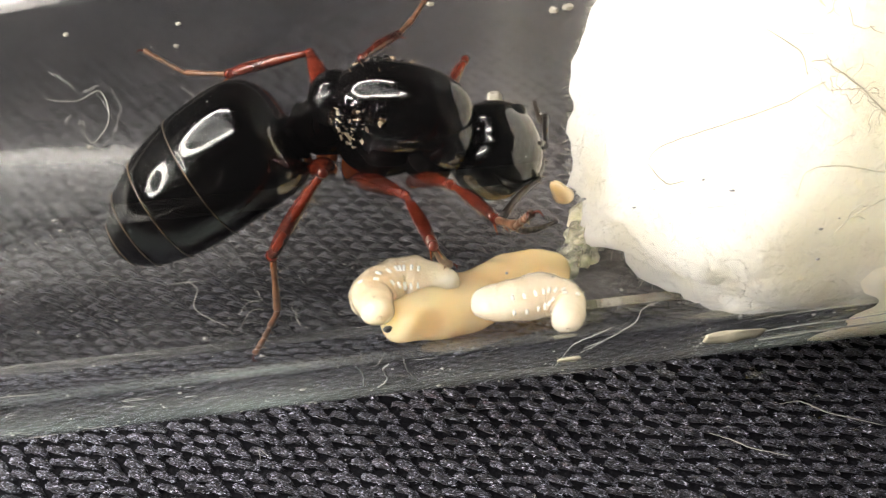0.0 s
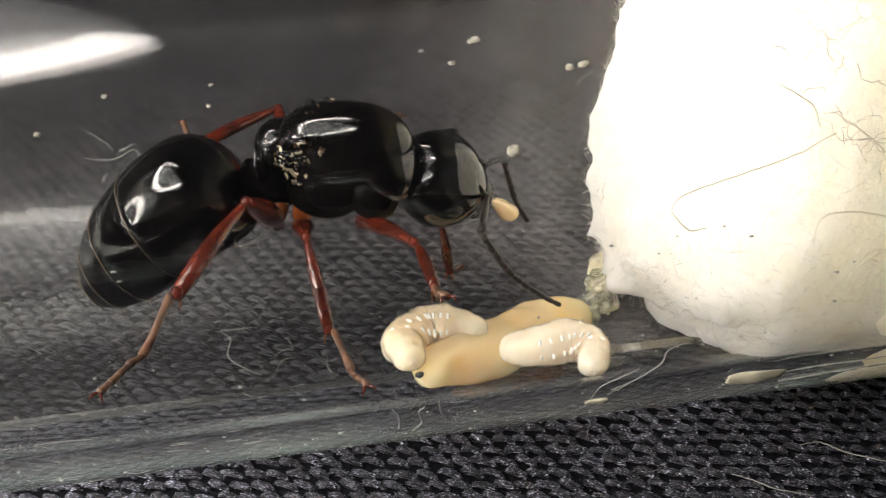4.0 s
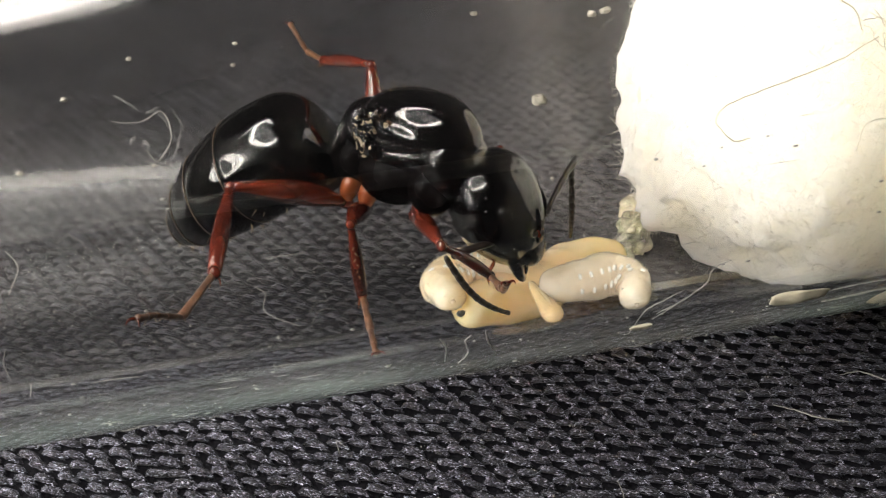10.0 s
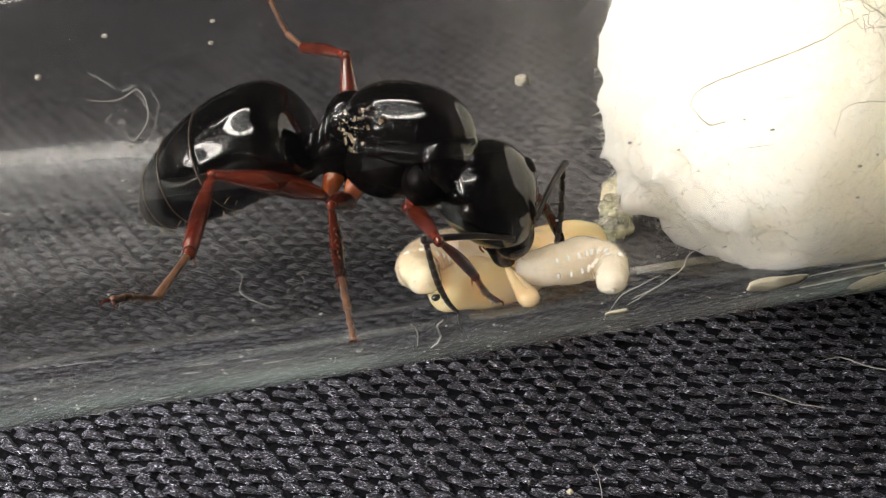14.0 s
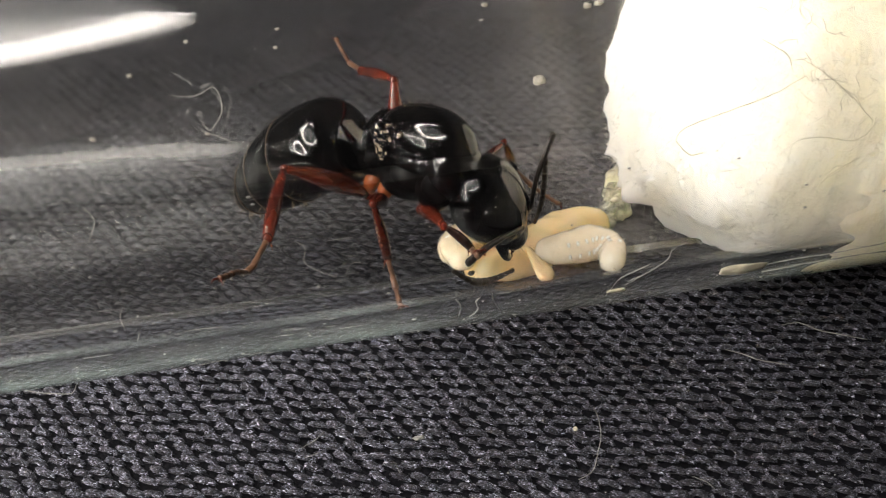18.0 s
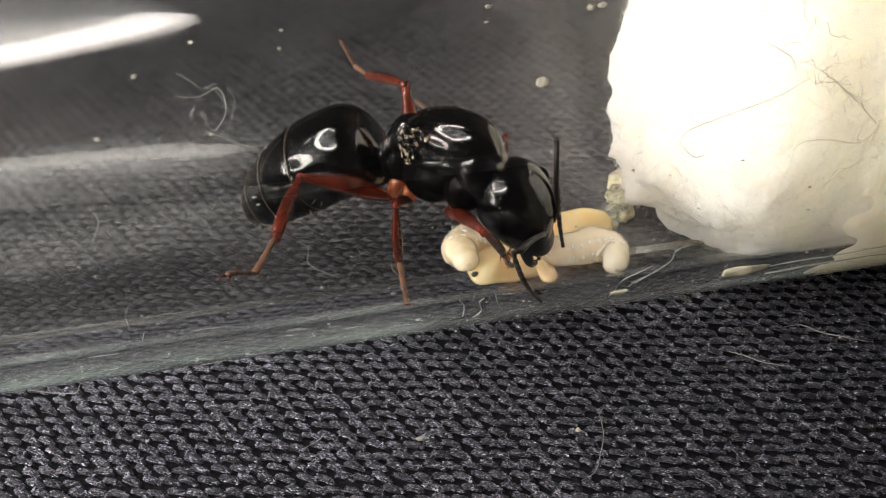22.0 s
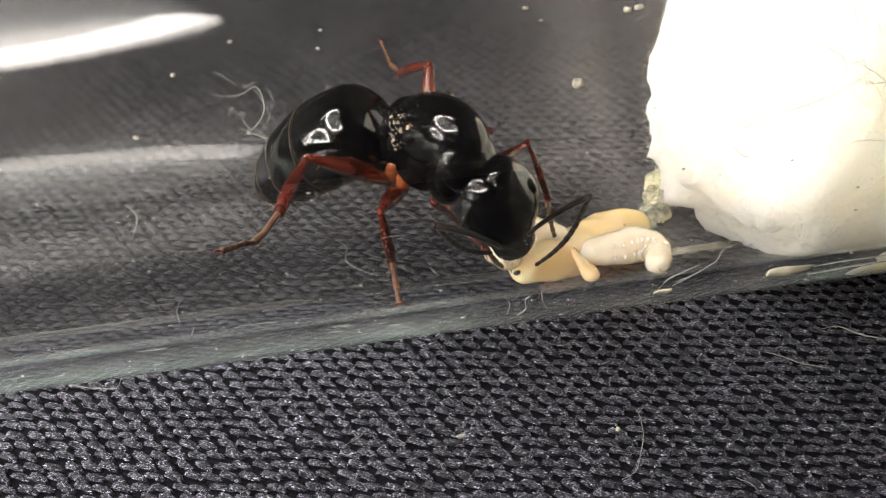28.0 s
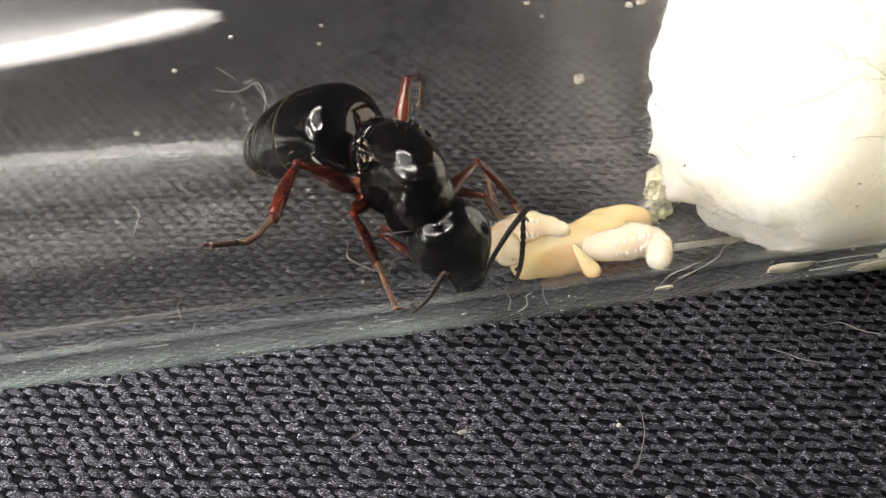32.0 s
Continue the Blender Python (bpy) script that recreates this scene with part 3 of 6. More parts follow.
pupa()


def clump():
    ob = new("refuse_clump")
    ob.location = Vector((5.1, -0.95, 1.15)) * MM
    tagged(ob, "greenish cream clump of waste clinging beside the cotton", "waste clump")
    rng = random.Random(11)
    bm = bmesh.new()
    for k, (line, r0, r1) in enumerate((
            ([(-1.5, -1.5, 0.40), (-0.8, -0.9, 0.45), (-0.1, -0.4, 0.45), (0.4, 0.1, 0.45), (0.75, 0.6, 0.5)], 0.58, 0.55),
            ([(-0.1, -0.5, 0.55), (0.1, 0.2, 0.60), (0.35, 0.9, 0.68), (0.75, 1.5, 0.80), (1.3, 2.1, 1.0), (1.9, 2.7, 1.3)], 0.68, 0.28),
            ([(0.5, 0.0, 0.5), (0.9, 0.7, 0.55), (1.3, 1.3, 0.7), (1.9, 1.9, 1.0)], 0.25, 0.08))):
        got = len(bm.verts)
        pts = smooth_line(line, 8)
        n = len(pts)
        sweep(bm, pts, [(r0 + (r1 - r0) * i / n) * math.sin(math.pi * (0.08 + 0.84 * i / (n - 1))) ** 0.6 for i in range(n)], 22, 0.6)
        bm.verts.ensure_lookup_table()
        for v in bm.verts[got:]:
            v.co += Vector((bump_at(v.co, 1.3, 0.30, k), bump_at(v.co, 1.3, 0.30, 4 + k), bump_at(v.co, 1.3, 0.20, 8))) + Vector((bump_at(v.co, 3.5, 0.26), bump_at(v.co, 3.5, 0.26, 2), bump_at(v.co, 3.0, 0.28, 6)))
    part("mass", bm, M_MUCUS, ob)
    for _ in range(14):
        bm = bmesh.new()
        s = rng.uniform(-1, 1.2)
        ball(bm, (s, s * 1.5, 0.75 + rng.uniform(-.1, .25)), (rng.uniform(.08, .18), .12, .1), 10, 8, lambda n: n * (1 + bump_at(n, 2, .4, s)))
        part("granule", bm, M_FILM, ob)


clump()


def small_larva():
    ob = new("small_larva")
    tagged(ob, "small pale teardrop larva that the ant carries and sets down", "larva")
    bm = bmesh.new()
    lathe(bm, [(-1.05, 0), (-0.98, 0.08), (-0.72, 0.16), (-0.3, 0.22), (0.1, 0.28), (0.42, 0.33), (0.62, 0.29), (0.74, 0.16), (0.79, 0)], 24, 1.0, 0.85)
    part("body", bm, M_SMALL, ob)
    bm = bmesh.new()
    sweep(bm, [(-0.8, 0, 0.12), (-0.3, 0.03, 0.19), (0.1, 0.02, 0.24), (0.35, 0, 0.27)], [0.03, 0.06, 0.06, 0.03], 8)
    part("back_ridge", bm, M_SMALL, ob)
    return ob


SMALL = small_larva()

# ---- the ant ----
ANT = new("queen_ant")
tagged(ANT, "glossy black queen ant with red-brown legs standing over her brood", "ant")


def hairs(parent, spots, length, seed):
    """Pale bristles: spots are (place, direction) in the part's space."""
    rng = random.Random(seed)
    bm = bmesh.new()
    for p, d in spots:
        d = (Vector(d) + Vector((rng.gauss(0, .2), rng.gauss(0, .2), rng.gauss(0, .2)))).normalized()
        l = length * rng.uniform(0.6, 1.3)
        sweep(bm, [Vector(p), Vector(p) + d * l * 0.5, Vector(p) + d * l + Vector((0, 0, -0.03))], [0.012, 0.009, 0.003], 4)
    part("bristles", bm, M_HAIR, parent)["kind"] = "stuff"


def mesosoma():
    bm = bmesh.new()
    def dome(n):
        f = (abs(n.x) ** 2.4 + abs(n.y) ** 2.15 + abs(n.z) ** 2.3) ** (-1 / 2.28)
        n = n * f * (1 - 0.045 * math.exp(-((n.z + 0.04) / 0.07) ** 2) * min(1.0, 2 * abs(n.y)))
        return Vector((n.x, n.y * (1 - 0.10 * n.x), n.z * (1 - 0.06 * n.x - (0.32 if n.z < 0 else 0))))
    ball(bm, (0.35, 0, 0.30), (2.15, 1.24, 1.52), 120, 90, dome)
    body = part("mesosoma", bm, M_SCULPT, ANT)
    bm = bmesh.new()
    ball(bm, (1.62, 0, -0.25), (0.95, 1.14, 1.22), 32, 22, lambda n: Vector((n.x, n.y, n.z - 0.12 * n.x)))
    part("pronotum", bm, M_SCULPT, body)
    bm = bmesh.new()
    sweep(bm, [(1.35 - 0.25 * math.cos(a), 1.23 * math.sin(a), 0.08 + 1.46 * math.cos(a)) for a in (radians(k) for k in range(-100, 101, 8))], [0.022] * 26, 6)
    part("suture", bm, M_BLACK, body)
    for s in (-1, 1):
        bm = bmesh.new()
        sweep(bm, smooth_line([(-0.6, s * 1.20, 0.16), (0.2, s * 1.22, 0.16), (1.1, s * 1.14, 0.14), (1.8, s * 0.95, 0.1)], 6), [0.01] + [0.03] * 17 + [0.01], 8)
        part("side_seam", bm, M_BLACK, body)
        bm = bmesh.new()
        ball(bm, (-0.35, s * 0.55, -0.70), (1.25, 0.82, 0.92), 28, 20)
        part("side_plate", bm, M_PLEURA, body)
        bm = bmesh.new()
        ball(bm, (1.15, s * 0.72, -0.95), (0.75, 0.55, 0.75), 24, 16)
        part("neck_plate", bm, M_PLEURA, body)
        rng = random.Random(8 + s)

        def scar_spot():
            n = Vector((-0.50 + rng.gauss(0, .22), s * 0.78, 0.24 + rng.gauss(0, .24))).normalized()
            k = dome(n)
            return Vector((0.35 + k.x * 2.15, k.y * 1.24, 0.30 + k.z * 1.52)), n

        bm = bmesh.new()
        for _ in range(70):
            c, n = scar_spot()
            r = rng.uniform(0.03, 0.11)
            ball(bm, c - n * 0.03, (r * rng.uniform(.6, 1.6), r * 0.8, r * rng.uniform(.6, 1.6)), 8, 6, lambda q: q * (1 + bump_at(q, 2.5, 0.6, c[0] * 9)))
        part("wing_scar", bm, M_ROUGHB, body, "rough brown scar of a shed wing")
        bm = bmesh.new()
        for _ in range(90):
            p, n = scar_spot()
            d = Vector((rng.gauss(0, .6), 0, rng.gauss(0, 1)))
            d = (d - n * d.dot(n)).normalized() * rng.uniform(0.08, 0.24)
            sweep(bm, [p - d, p - d * 0.3 + n * rng.uniform(.05, .17), p + d * 0.5 + n * rng.uniform(.04, .19), p + d], [0.02, 0.055, 0.05, 0.015], 6, 0.45)
        part("wing_stub", bm, M_BLACK, body, "glossy dark torn wing stubs")
        bm = bmesh.new()
        for _ in range(26):
            p, n = scar_spot()
            d = Vector((rng.gauss(0, 1), 0, rng.gauss(0, 1)))
            d = (d - n * d.dot(n)).normalized() * rng.uniform(0.09, 0.25)
            e = n.cross(d) * rng.uniform(0.3, 0.8)
            sweep(bm, [p - d + n * 0.02, p - d * 0.4 + e * 0.6 + n * 0.10, p + d * 0.3 - e * 0.5 + n * 0.06, p + d + n * 0.12], [0.01, 0.085, 0.06, 0.008], 6, 0.25)
        part("scar_flake", bm, M_FLAKE, body, "pale brown torn flakes of wing membrane")
    bm = bmesh.new()
    ball(bm, (-1.62, 0, 0.62), (0.78, 0.88, 0.82), 28, 20)
    part("scutellum", bm, M_SCULPT, body)
    for k, x in enumerate((-1.95, -2.2)):
        bm = bmesh.new()
        sweep(bm, [(x, 0.92 * math.sin(a), 0.15 - 0.2 * k + 0.95 * math.cos(a)) for a in (radians(q) for q in range(-90, 91, 10))], [0.09] * 19, 8)
        part("back_ridge", bm, M_BLACK, body)
    bm = bmesh.new()
    ball(bm, (-2.15, 0, -0.50), (0.92, 0.98, 1.0), 28, 20, lambda n: Vector((n.x, n.y, n.z * (1 + 0.1 * n.x))))
    part("propodeum", bm, M_PLEURA, body)
    bm = bmesh.new()
    ball(bm, (-2.98, 0, -0.62), (0.26, 0.55, 0.78), 24, 16, lambda n: Vector((n.x * (1.4 - 0.6 * n.z), n.y, n.z)))
    part("petiole", bm, M_BLACK, body)
    bm = bmesh.new()
    sweep(bm, [(-2.6, 0, -1.05), (-3.0, 0, -1.05), (-3.35, 0, -0.95)], [0.35, 0.30, 0.34], 14)
    part("waist_stalk", bm, M_RED, body)
    bm = bmesh.new()
    sweep(bm, [(1.9, 0, -0.45), (2.2, 0, -0.45), (2.5, 0, -0.45)], [0.55, 0.40, 0.34], 16)
    part("neck", bm, M_BLACK, body)
    bm = bmesh.new()
    sweep(bm, [(2.12 - 0.1 * abs(math.sin(a)), 0.95 * math.sin(a), -0.62 - 0.55 * math.cos(a)) for a in (radians(q) for q in range(-95, 96, 10))], [0.06] * 20, 8)
    part("collar", bm, M_BLACK, body)
    for k, (x, y, z) in {"f": (0.6, .85, -1.75), "m": (-1.4, .9, -1.85), "h": (-2.2, .85, -1.75)}.items():
        for s in (-1, 1):
            bm = bmesh.new()
            top = Vector((x + (0.55 if k == "f" else 0.25), s * (y - 0.35), z + 0.85))
            end = Vector((x, s * y, z))
            sweep(bm, smooth_line([top, (top + end) / 2 + Vector((0, s * 0.12, 0)), end], 5), [0.20, 0.25, 0.30, 0.32, 0.32, 0.30, 0.28, 0.25, 0.21, 0.18, 0.15], 14)
            part("coxa", bm, M_RED if k == "f" else M_AMBER, body, "red-brown hip joint" if k == "f" else "amber hip joint")
    hairs(body, [((-0.9 + 0.3 * i, 0.3 * math.sin(i * 2.1), 1.72), (-0.2, 0, 1)) for i in range(5)], 0.22, 4)
    return body


MESOSOMA = mesosoma()


def gaster():
    """The hind body: five overlapping plates; its joint is the origin and it points to -x."""
    def radius(u):
        v = (u - 0.33) / (0.67 if u > 0.33 else 0.33)
        return 2.02 * max(0.0, 1 - abs(v) ** (2.25 if u > 0.33 else 4.6)) ** 0.5
    cuts = [0.0, 0.45, 0.68, 0.83, 0.93, 1.0]
    whole = None
    droop = lambda p: Vector((p.x, p.y, p.z * (1.06 if p.z > 0 else 0.9) + 1.05 * math.sin(math.pi * min(1.0, abs(p.x) / 6.9) ** 0.5) ** 0.8))
    for k in range(5):
        bm = bmesh.new()
        a, b = cuts[k], cuts[k + 1]
        prof = []
        m = 16
        for i in range(m + 1):
            u = a + (b + (0.012 if k < 4 else 0) - a) * i / m
            prof.append((-6.9 * u, max(radius(min(u, 0.9999)) * (1.0 - 0.006 * k) , 0.0) if 0 < u < 0.999 else 0.0))
        if k < 4:
            xe, re = prof[-1]
            prof += [(xe - 0.03, re - 0.02), (xe - 0.035, re - 0.06)]
        lathe(bm, prof, 56, 1.0, 0.94, droop)
        if whole is None:
            whole = part("gaster", bm, M_BLACK, ANT)
        else:
            part("back_plate", bm, M_BLACK, whole)
        if k < 4:
            bm = bmesh.new()
            u = b + 0.016
            r = radius(u) * 1.0
            ring = [(-6.9 * u, r * math.cos(t), 0.94 * r * math.sin(t)) for t in (2 * math.pi * q / 56 for q in range(57))]
            sweep(bm, [droop(Vector(p)) for p in ring], [0.018] * 57, 6)
            part("plate_edge", bm, M_EDGE, whole, "thin brown plate edge")
    bm = bmesh.new()
    flap = smooth_line([(-0.35, -1.25, -0.55), (-0.55, -1.60, -0.35), (-0.85, -1.82, -0.05), (-1.05, -1.90, 0.15)], 4)
    sweep(bm, flap, [0.05] + [0.12] * (len(flap) - 2) + [0.06], 10, 0.4)
    part("membrane_flap", bm, M_FLAP, whole, "pale translucent flap of membrane")
    spots = []
    rng = random.Random(2)
    for _ in range(40):
        u = rng.uniform(0.12, 0.97)
        t = radians(rng.uniform(200, 340))
        r = radius(u)
        p = droop(Vector((-6.9 * u, r * math.cos(t), 0.94 * r * math.sin(t))))
        spots.append((p, (-0.5, math.cos(t), math.sin(t))))
    hairs(whole, spots, 0.2, 9)
    return whole


GASTER = gaster()


def head():
    """Its neck joint is the origin and it points to +x; z is the face side."""
    def shape(n):
        n = n * (abs(n.x) ** 2.02 + abs(n.y) ** 2.02 + abs(n.z) ** 2.02) ** (-1 / 2.02)
        wide = 1.0 - 0.47 * max(n.x + 0.15, 0) ** 1.3 + 0.03 * max(-n.x, 0)
        notch = 0.10 * max(0, -n.x) ** 3 * (1 - min(1, abs(n.y) * 1.8))
        return Vector((n.x + notch * 1.2, n.y * wide, n.z * (1 - 0.16 * n.x)))
    bm = bmesh.new()
    ball(bm, (1.87, 0, 0.0), (1.98, 1.55, 1.34), 64, 48, shape)
    h = part("head", bm, M_HEAD, ANT)
    for s in (-1, 1):
        bm = bmesh.new()
        ball(bm, (1.25, s * 1.26, 0.64), (0.29, 0.15, 0.25), 22, 16)
        part("eye", bm, M_EYE, h, "dull dark compound eye")
        bm = bmesh.new()
        line = smooth_line([(3.15, s * 0.52, 0.10), (3.72, s * 0.52, 0.08), (4.10, s * 0.34, 0.04), (4.32, s * 0.06, 0.0)], 5)
        sweep(bm, line, [0.34 - 0.27 * i / (len(line) - 1) for i in range(len(line))], 12, 0.7)
        jaw = part("mandible", bm, M_BLACK, h)
        for i in range(4):
            bm = bmesh.new()
            p = Vector(line[-3 - 2 * i])
            sweep(bm, [p, p + Vector((0.05, -s * 0.22, -0.05))], [0.09, 0.015], 6)
            part("tooth", bm, M_RED, jaw)
        bm = bmesh.new()
        sweep(bm, smooth_line([(1.75, s * 0.42, 1.30), (2.2, s * 0.50, 1.23), (2.8, s * 0.50, 1.00)], 4), [0.05, .07, .08, .08, .08, .07, .06, .05, .04], 8)
        part("brow_ridge", bm, M_BLACK, h)
        bm = bmesh.new()
        ball(bm, (2.5, s * 0.54, 1.13), (0.15, 0.15, 0.10), 14, 10)
        part("antenna_socket", bm, M_RED, h)
        for j in range(2):
            bm = bmesh.new()
            p = Vector((3.4, s * (0.3 + 0.12 * j), -0.62))
            sweep(bm, smooth_line([p, p + Vector((0.25, s * .1, -.22)), p + Vector((0.5, s * .05, -.2))], 4), [0.05] * 5 + [0.04] * 4, 6)
            part("palp", bm, M_AMBER, h)
    bm = bmesh.new()
    ball(bm, (3.15, 0, 0.45), (0.70, 0.74, 0.52), 24, 16, lambda n: Vector((n.x, n.y * (1 - .15 * n.x), n.z)))
    part("clypeus", bm, M_BLACK, h)
    bm = bmesh.new()
    ball(bm, (3.62, 0, -0.05), (0.35, 0.55, 0.25), 18, 12)
    part("mouth", bm, M_AMBER, h, "orange mouthparts")
    for x, y in ((0.75, 0), (0.52, 0.24), (0.52, -0.24)):
        bm = bmesh.new()
        ball(bm, (x, y, 1.14 - (0.75 - x) * 0.4), (0.07, 0.07, 0.05), 12, 8)
        part("ocellus", bm, M_EYE, h)
    hairs(h, [((3.5 + 0.1 * (i % 3), -0.6 + 0.2 * i, 0.72), (0.8, 0, 0.8)) for i in range(7)], 0.25, 6)
    return h


HEAD = head()


def limb(name, length, radii, material, seg=12, bend=0.0, flat=1.0):
    """A leg or antenna piece from its joint at the origin along +x."""
    n = len(radii)
    pts = [(length * i / (n - 1), 0, bend * math.sin(math.pi * i / (n - 1))) for i in range(n)]
    bm = bmesh.new()
    sweep(bm, pts, radii, seg, flat)
    ball(bm, (0, 0, 0), (radii[0] * 1.06,) * 3, 12, 8)
    ball(bm, pts[-1], (radii[-1] * 1.04,) * 3, 12, 8)
    return part(name, bm, material, ANT)


LEGS = {}
SIZES = {"f": (3.1, 2.4, 2.4), "m": (2.9, 2.6, 2.7), "h": (3.9, 3.3, 3.5)}
COXA = {"f": (0.6, .85, -1.75), "m": (-1.4, .9, -1.85), "h": (-2.2, .85, -1.75)}


def leg(side, kind):
    lf, lt, lr = SIZES[kind]
    w = {"h": 1.0, "m": 0.80, "f": 0.68}[kind]
    femur = limb("femur", lf, [v * w * 1.22 for v in (0.15, 0.20, 0.28, 0.335, 0.35, 0.34, 0.31, 0.27, 0.22, 0.17, 0.14)], M_RED, 16, 0.10, 0.85)
    bm = bmesh.new()
    ball(bm, (0.02, 0, 0), (0.26, 0.22, 0.22), 14, 10)
    part("trochanter", bm, M_RED, femur)
    bm = bmesh.new()
    ball(bm, (lf, 0, 0.0), (0.17, 0.15, 0.16), 14, 10)
    part("knee", bm, M_RED, femur)
    tibia = limb("tibia", lt, [v * {"h": 1.12, "m": 0.92, "f": 0.80}[kind] for v in (0.11, 0.13, 0.17, 0.20, 0.22, 0.225, 0.22, 0.20, 0.17)], M_RED, 14, 0.06, 0.85)
    bm = bmesh.new()
    for y in (-1, 1):
        sweep(bm, [(lt, y * 0.08, -0.08), (lt + 0.30, y * 0.16, -0.22)], [0.035, 0.008], 6)
    part("spur", bm, M_AMBER, tibia)
    hairs(tibia, [((lt * (0.25 + 0.08 * i), 0, -0.18), (0.9, 0.8 * (-1) ** i, -0.6)) for i in range(6)], 0.09, 3)
    # five foot joints, the first half of the length
    cuts = [0, 0.50, 0.68, 0.80, 0.89, 1.0]
    tarsus = None
    for i in range(5):
        bm = bmesh.new()
        a, b = cuts[i] * lr, cuts[i + 1] * lr
        r = (0.108, 0.096, 0.09, 0.092, 0.10)[i]
        sag = lambda v: -(0.42 if kind == "h" else 0.10) * (v / (0.52 * lr) if v < 0.52 * lr else (lr - v) / (0.48 * lr)) ** 0.9 if 0 < v < lr else 0.0
        sweep(bm, [(v, 0, sag(v)) for v in (a, a + 0.06, (a + b) / 2, b - 0.05, b + 0.02)], [r * 0.75, r * 0.9, r * 0.85, r * 1.15, r * 0.8], 10)
        if tarsus is None:
            tarsus = part("tarsus", bm, M_TARSUS, ANT)
        else:
            part("foot_joint", bm, M_TARSUS, tarsus)
    for y in (-1, 1):
        bm = bmesh.new()
        sweep(bm, smooth_line([(lr, y * 0.04, 0), (lr + 0.14, y * 0.14, 0.02), (lr + 0.22, y * 0.20, -0.12)], 4), [0.045, .045, .04, .04, .035, .03, .02, .015, .008], 6)
        part("claw", bm, M_RED, tarsus)
    hairs(tarsus, [((lr * (0.1 + 0.09 * i), 0, sag(lr * (0.1 + 0.09 * i)) - 0.08), (0.8, 0.7 * (-1) ** i, -1)) for i in range(10)], 0.13, 5)
    LEGS[side + kind] = (femur, tibia, tarsus)


for side_name in "rl":
    for kind_name in "fmh":
        leg(side_name, kind_name)

ANTENNAE = {}


def antenna(side):
    scape = limb("antenna_scape", 2.7, [0.09, 0.075, 0.085, 0.095, 0.10, 0.105, 0.115, 0.12], M_ANTENNA, 12, 0.10)
    whip = None
    n = 11
    for i in range(n):
        a, b = 3.9 * i / n, 3.9 * (i + 1) / n
        bend = lambda x: -0.28 * math.sin(math.pi * x / 3.9)
        r = 0.075 + 0.028 * math.sin(math.pi * min(1, (i + 2) / n))
        bm = bmesh.new()
        sweep(bm, [(a - 0.01, 0, bend(a)), (a + 0.06, 0, bend(a + 0.06)), (b - 0.08, 0, bend(b - 0.08)), (b, 0, bend(b))],
              [r * 0.7, r * 0.92, r * 1.08, r * (0.75 if i < n - 1 else 0.35)], 10)
        if whip is None:
            whip = part("antenna_whip", bm, M_FUNIC, ANT)
        else:
            part("whip_joint", bm, M_FUNIC, whip)
    ANTENNAE[side] = (scape, whip)


antenna("r")
antenna("l")


# the whole ant at her true size
ANT_SCALE = 0.925
for piece in ANT.children_recursive:
    piece.data.transform(Matrix.Scale(ANT_SCALE, 4))

# ---- marks, fibres and dust ----
def fibre(name, label, pts, r, material=None, kind="", group=""):
    bm = bmesh.new()
    line = smooth_line(pts, 6)
    rng = random.Random(len(pts) * 7 + int(pts[0][0] * 10))
    line = [p + Vector((rng.gauss(0, 1), rng.gauss(0, 1), rng.gauss(0, 1))) * r * 0.35 for p in line]
    sweep(bm, line, [r * (0.55 + 0.45 * math.sin(math.pi * (i + 0.5) / len(line))) for i in range(len(line))], 5)
    ob = part(name, bm, material or M_DUST)
    return tagged(ob, label, "fibre", group)


def blob(name, label, category, c, r, material, seed):
    bm = bmesh.new()
    ball(bm, c, r, 24, 16, lambda n: n * (1 + bump_at(n, 1.3, 0.45, seed)))
    return tagged(part(name, bm, material), label, category, group="specks on the glass" if name == "speck" else "")


L_F = "fine white cotton fibre stuck to the glass"
G_F = "loose fibres in the tube"
fibre('fibre', L_F, [(-8.16, 0.17, 0.96), (-7.82, -0.31, 0.97), (-7.88, -1.18, 1.04), (-7.42, -1.87, 1.17), (-6.67, -2.63, 1.38)], 0.0182, group=G_F)
fibre('fibre', L_F, [(-6.30, -2.87, 1.47), (-6.07, -1.95, 1.19), (-5.83, -1.73, 1.14), (-5.60, -1.79, 1.15)], 0.0143, group=G_F)
fibre('fibre', L_F, [(-4.51, -1.93, 1.19), (-4.52, -2.60, 1.37), (-4.36, -3.08, 1.55), (-4.54, -2.43, 1.32)], 0.013, group=G_F)
fibre('fibre', L_F, [(-12.75, 6.77, 4.59), (-11.71, 6.69, 4.47), (-10.83, 6.84, 4.68), (-10.65, 6.21, 3.87), (-11.29, 5.64, 3.28), (-11.65, 6.00, 3.64)], 0.0228, group=G_F)
fibre('fibre', L_F, [(-11.71, 5.69, 3.32), (-10.91, 5.35, 3.02), (-10.11, 4.99, 2.73)], 0.0195, group=G_F)
fibre('fibre', L_F, [(-17.01, 3.40, 1.73), (-16.55, 2.69, 1.45), (-16.78, 1.62, 1.16)], 0.0195, group=G_F)
fibre('fibre', L_F, [(-2.75, -9.06, 7.15), (-2.59, -8.92, 6.64), (-2.60, -8.59, 5.71)], 0.0228, group=G_F)
fibre('fibre', L_F, [(-1.94, -9.03, 7.05), (-2.08, -8.97, 6.79), (-2.01, -8.74, 6.08), (-2.23, -8.48, 5.45)], 0.0228, group=G_F)
fibre('fibre', L_F, [(-1.58, -9.08, 7.23), (-1.50, -8.91, 6.60), (-1.25, -8.62, 5.77)], 0.0228, group=G_F)
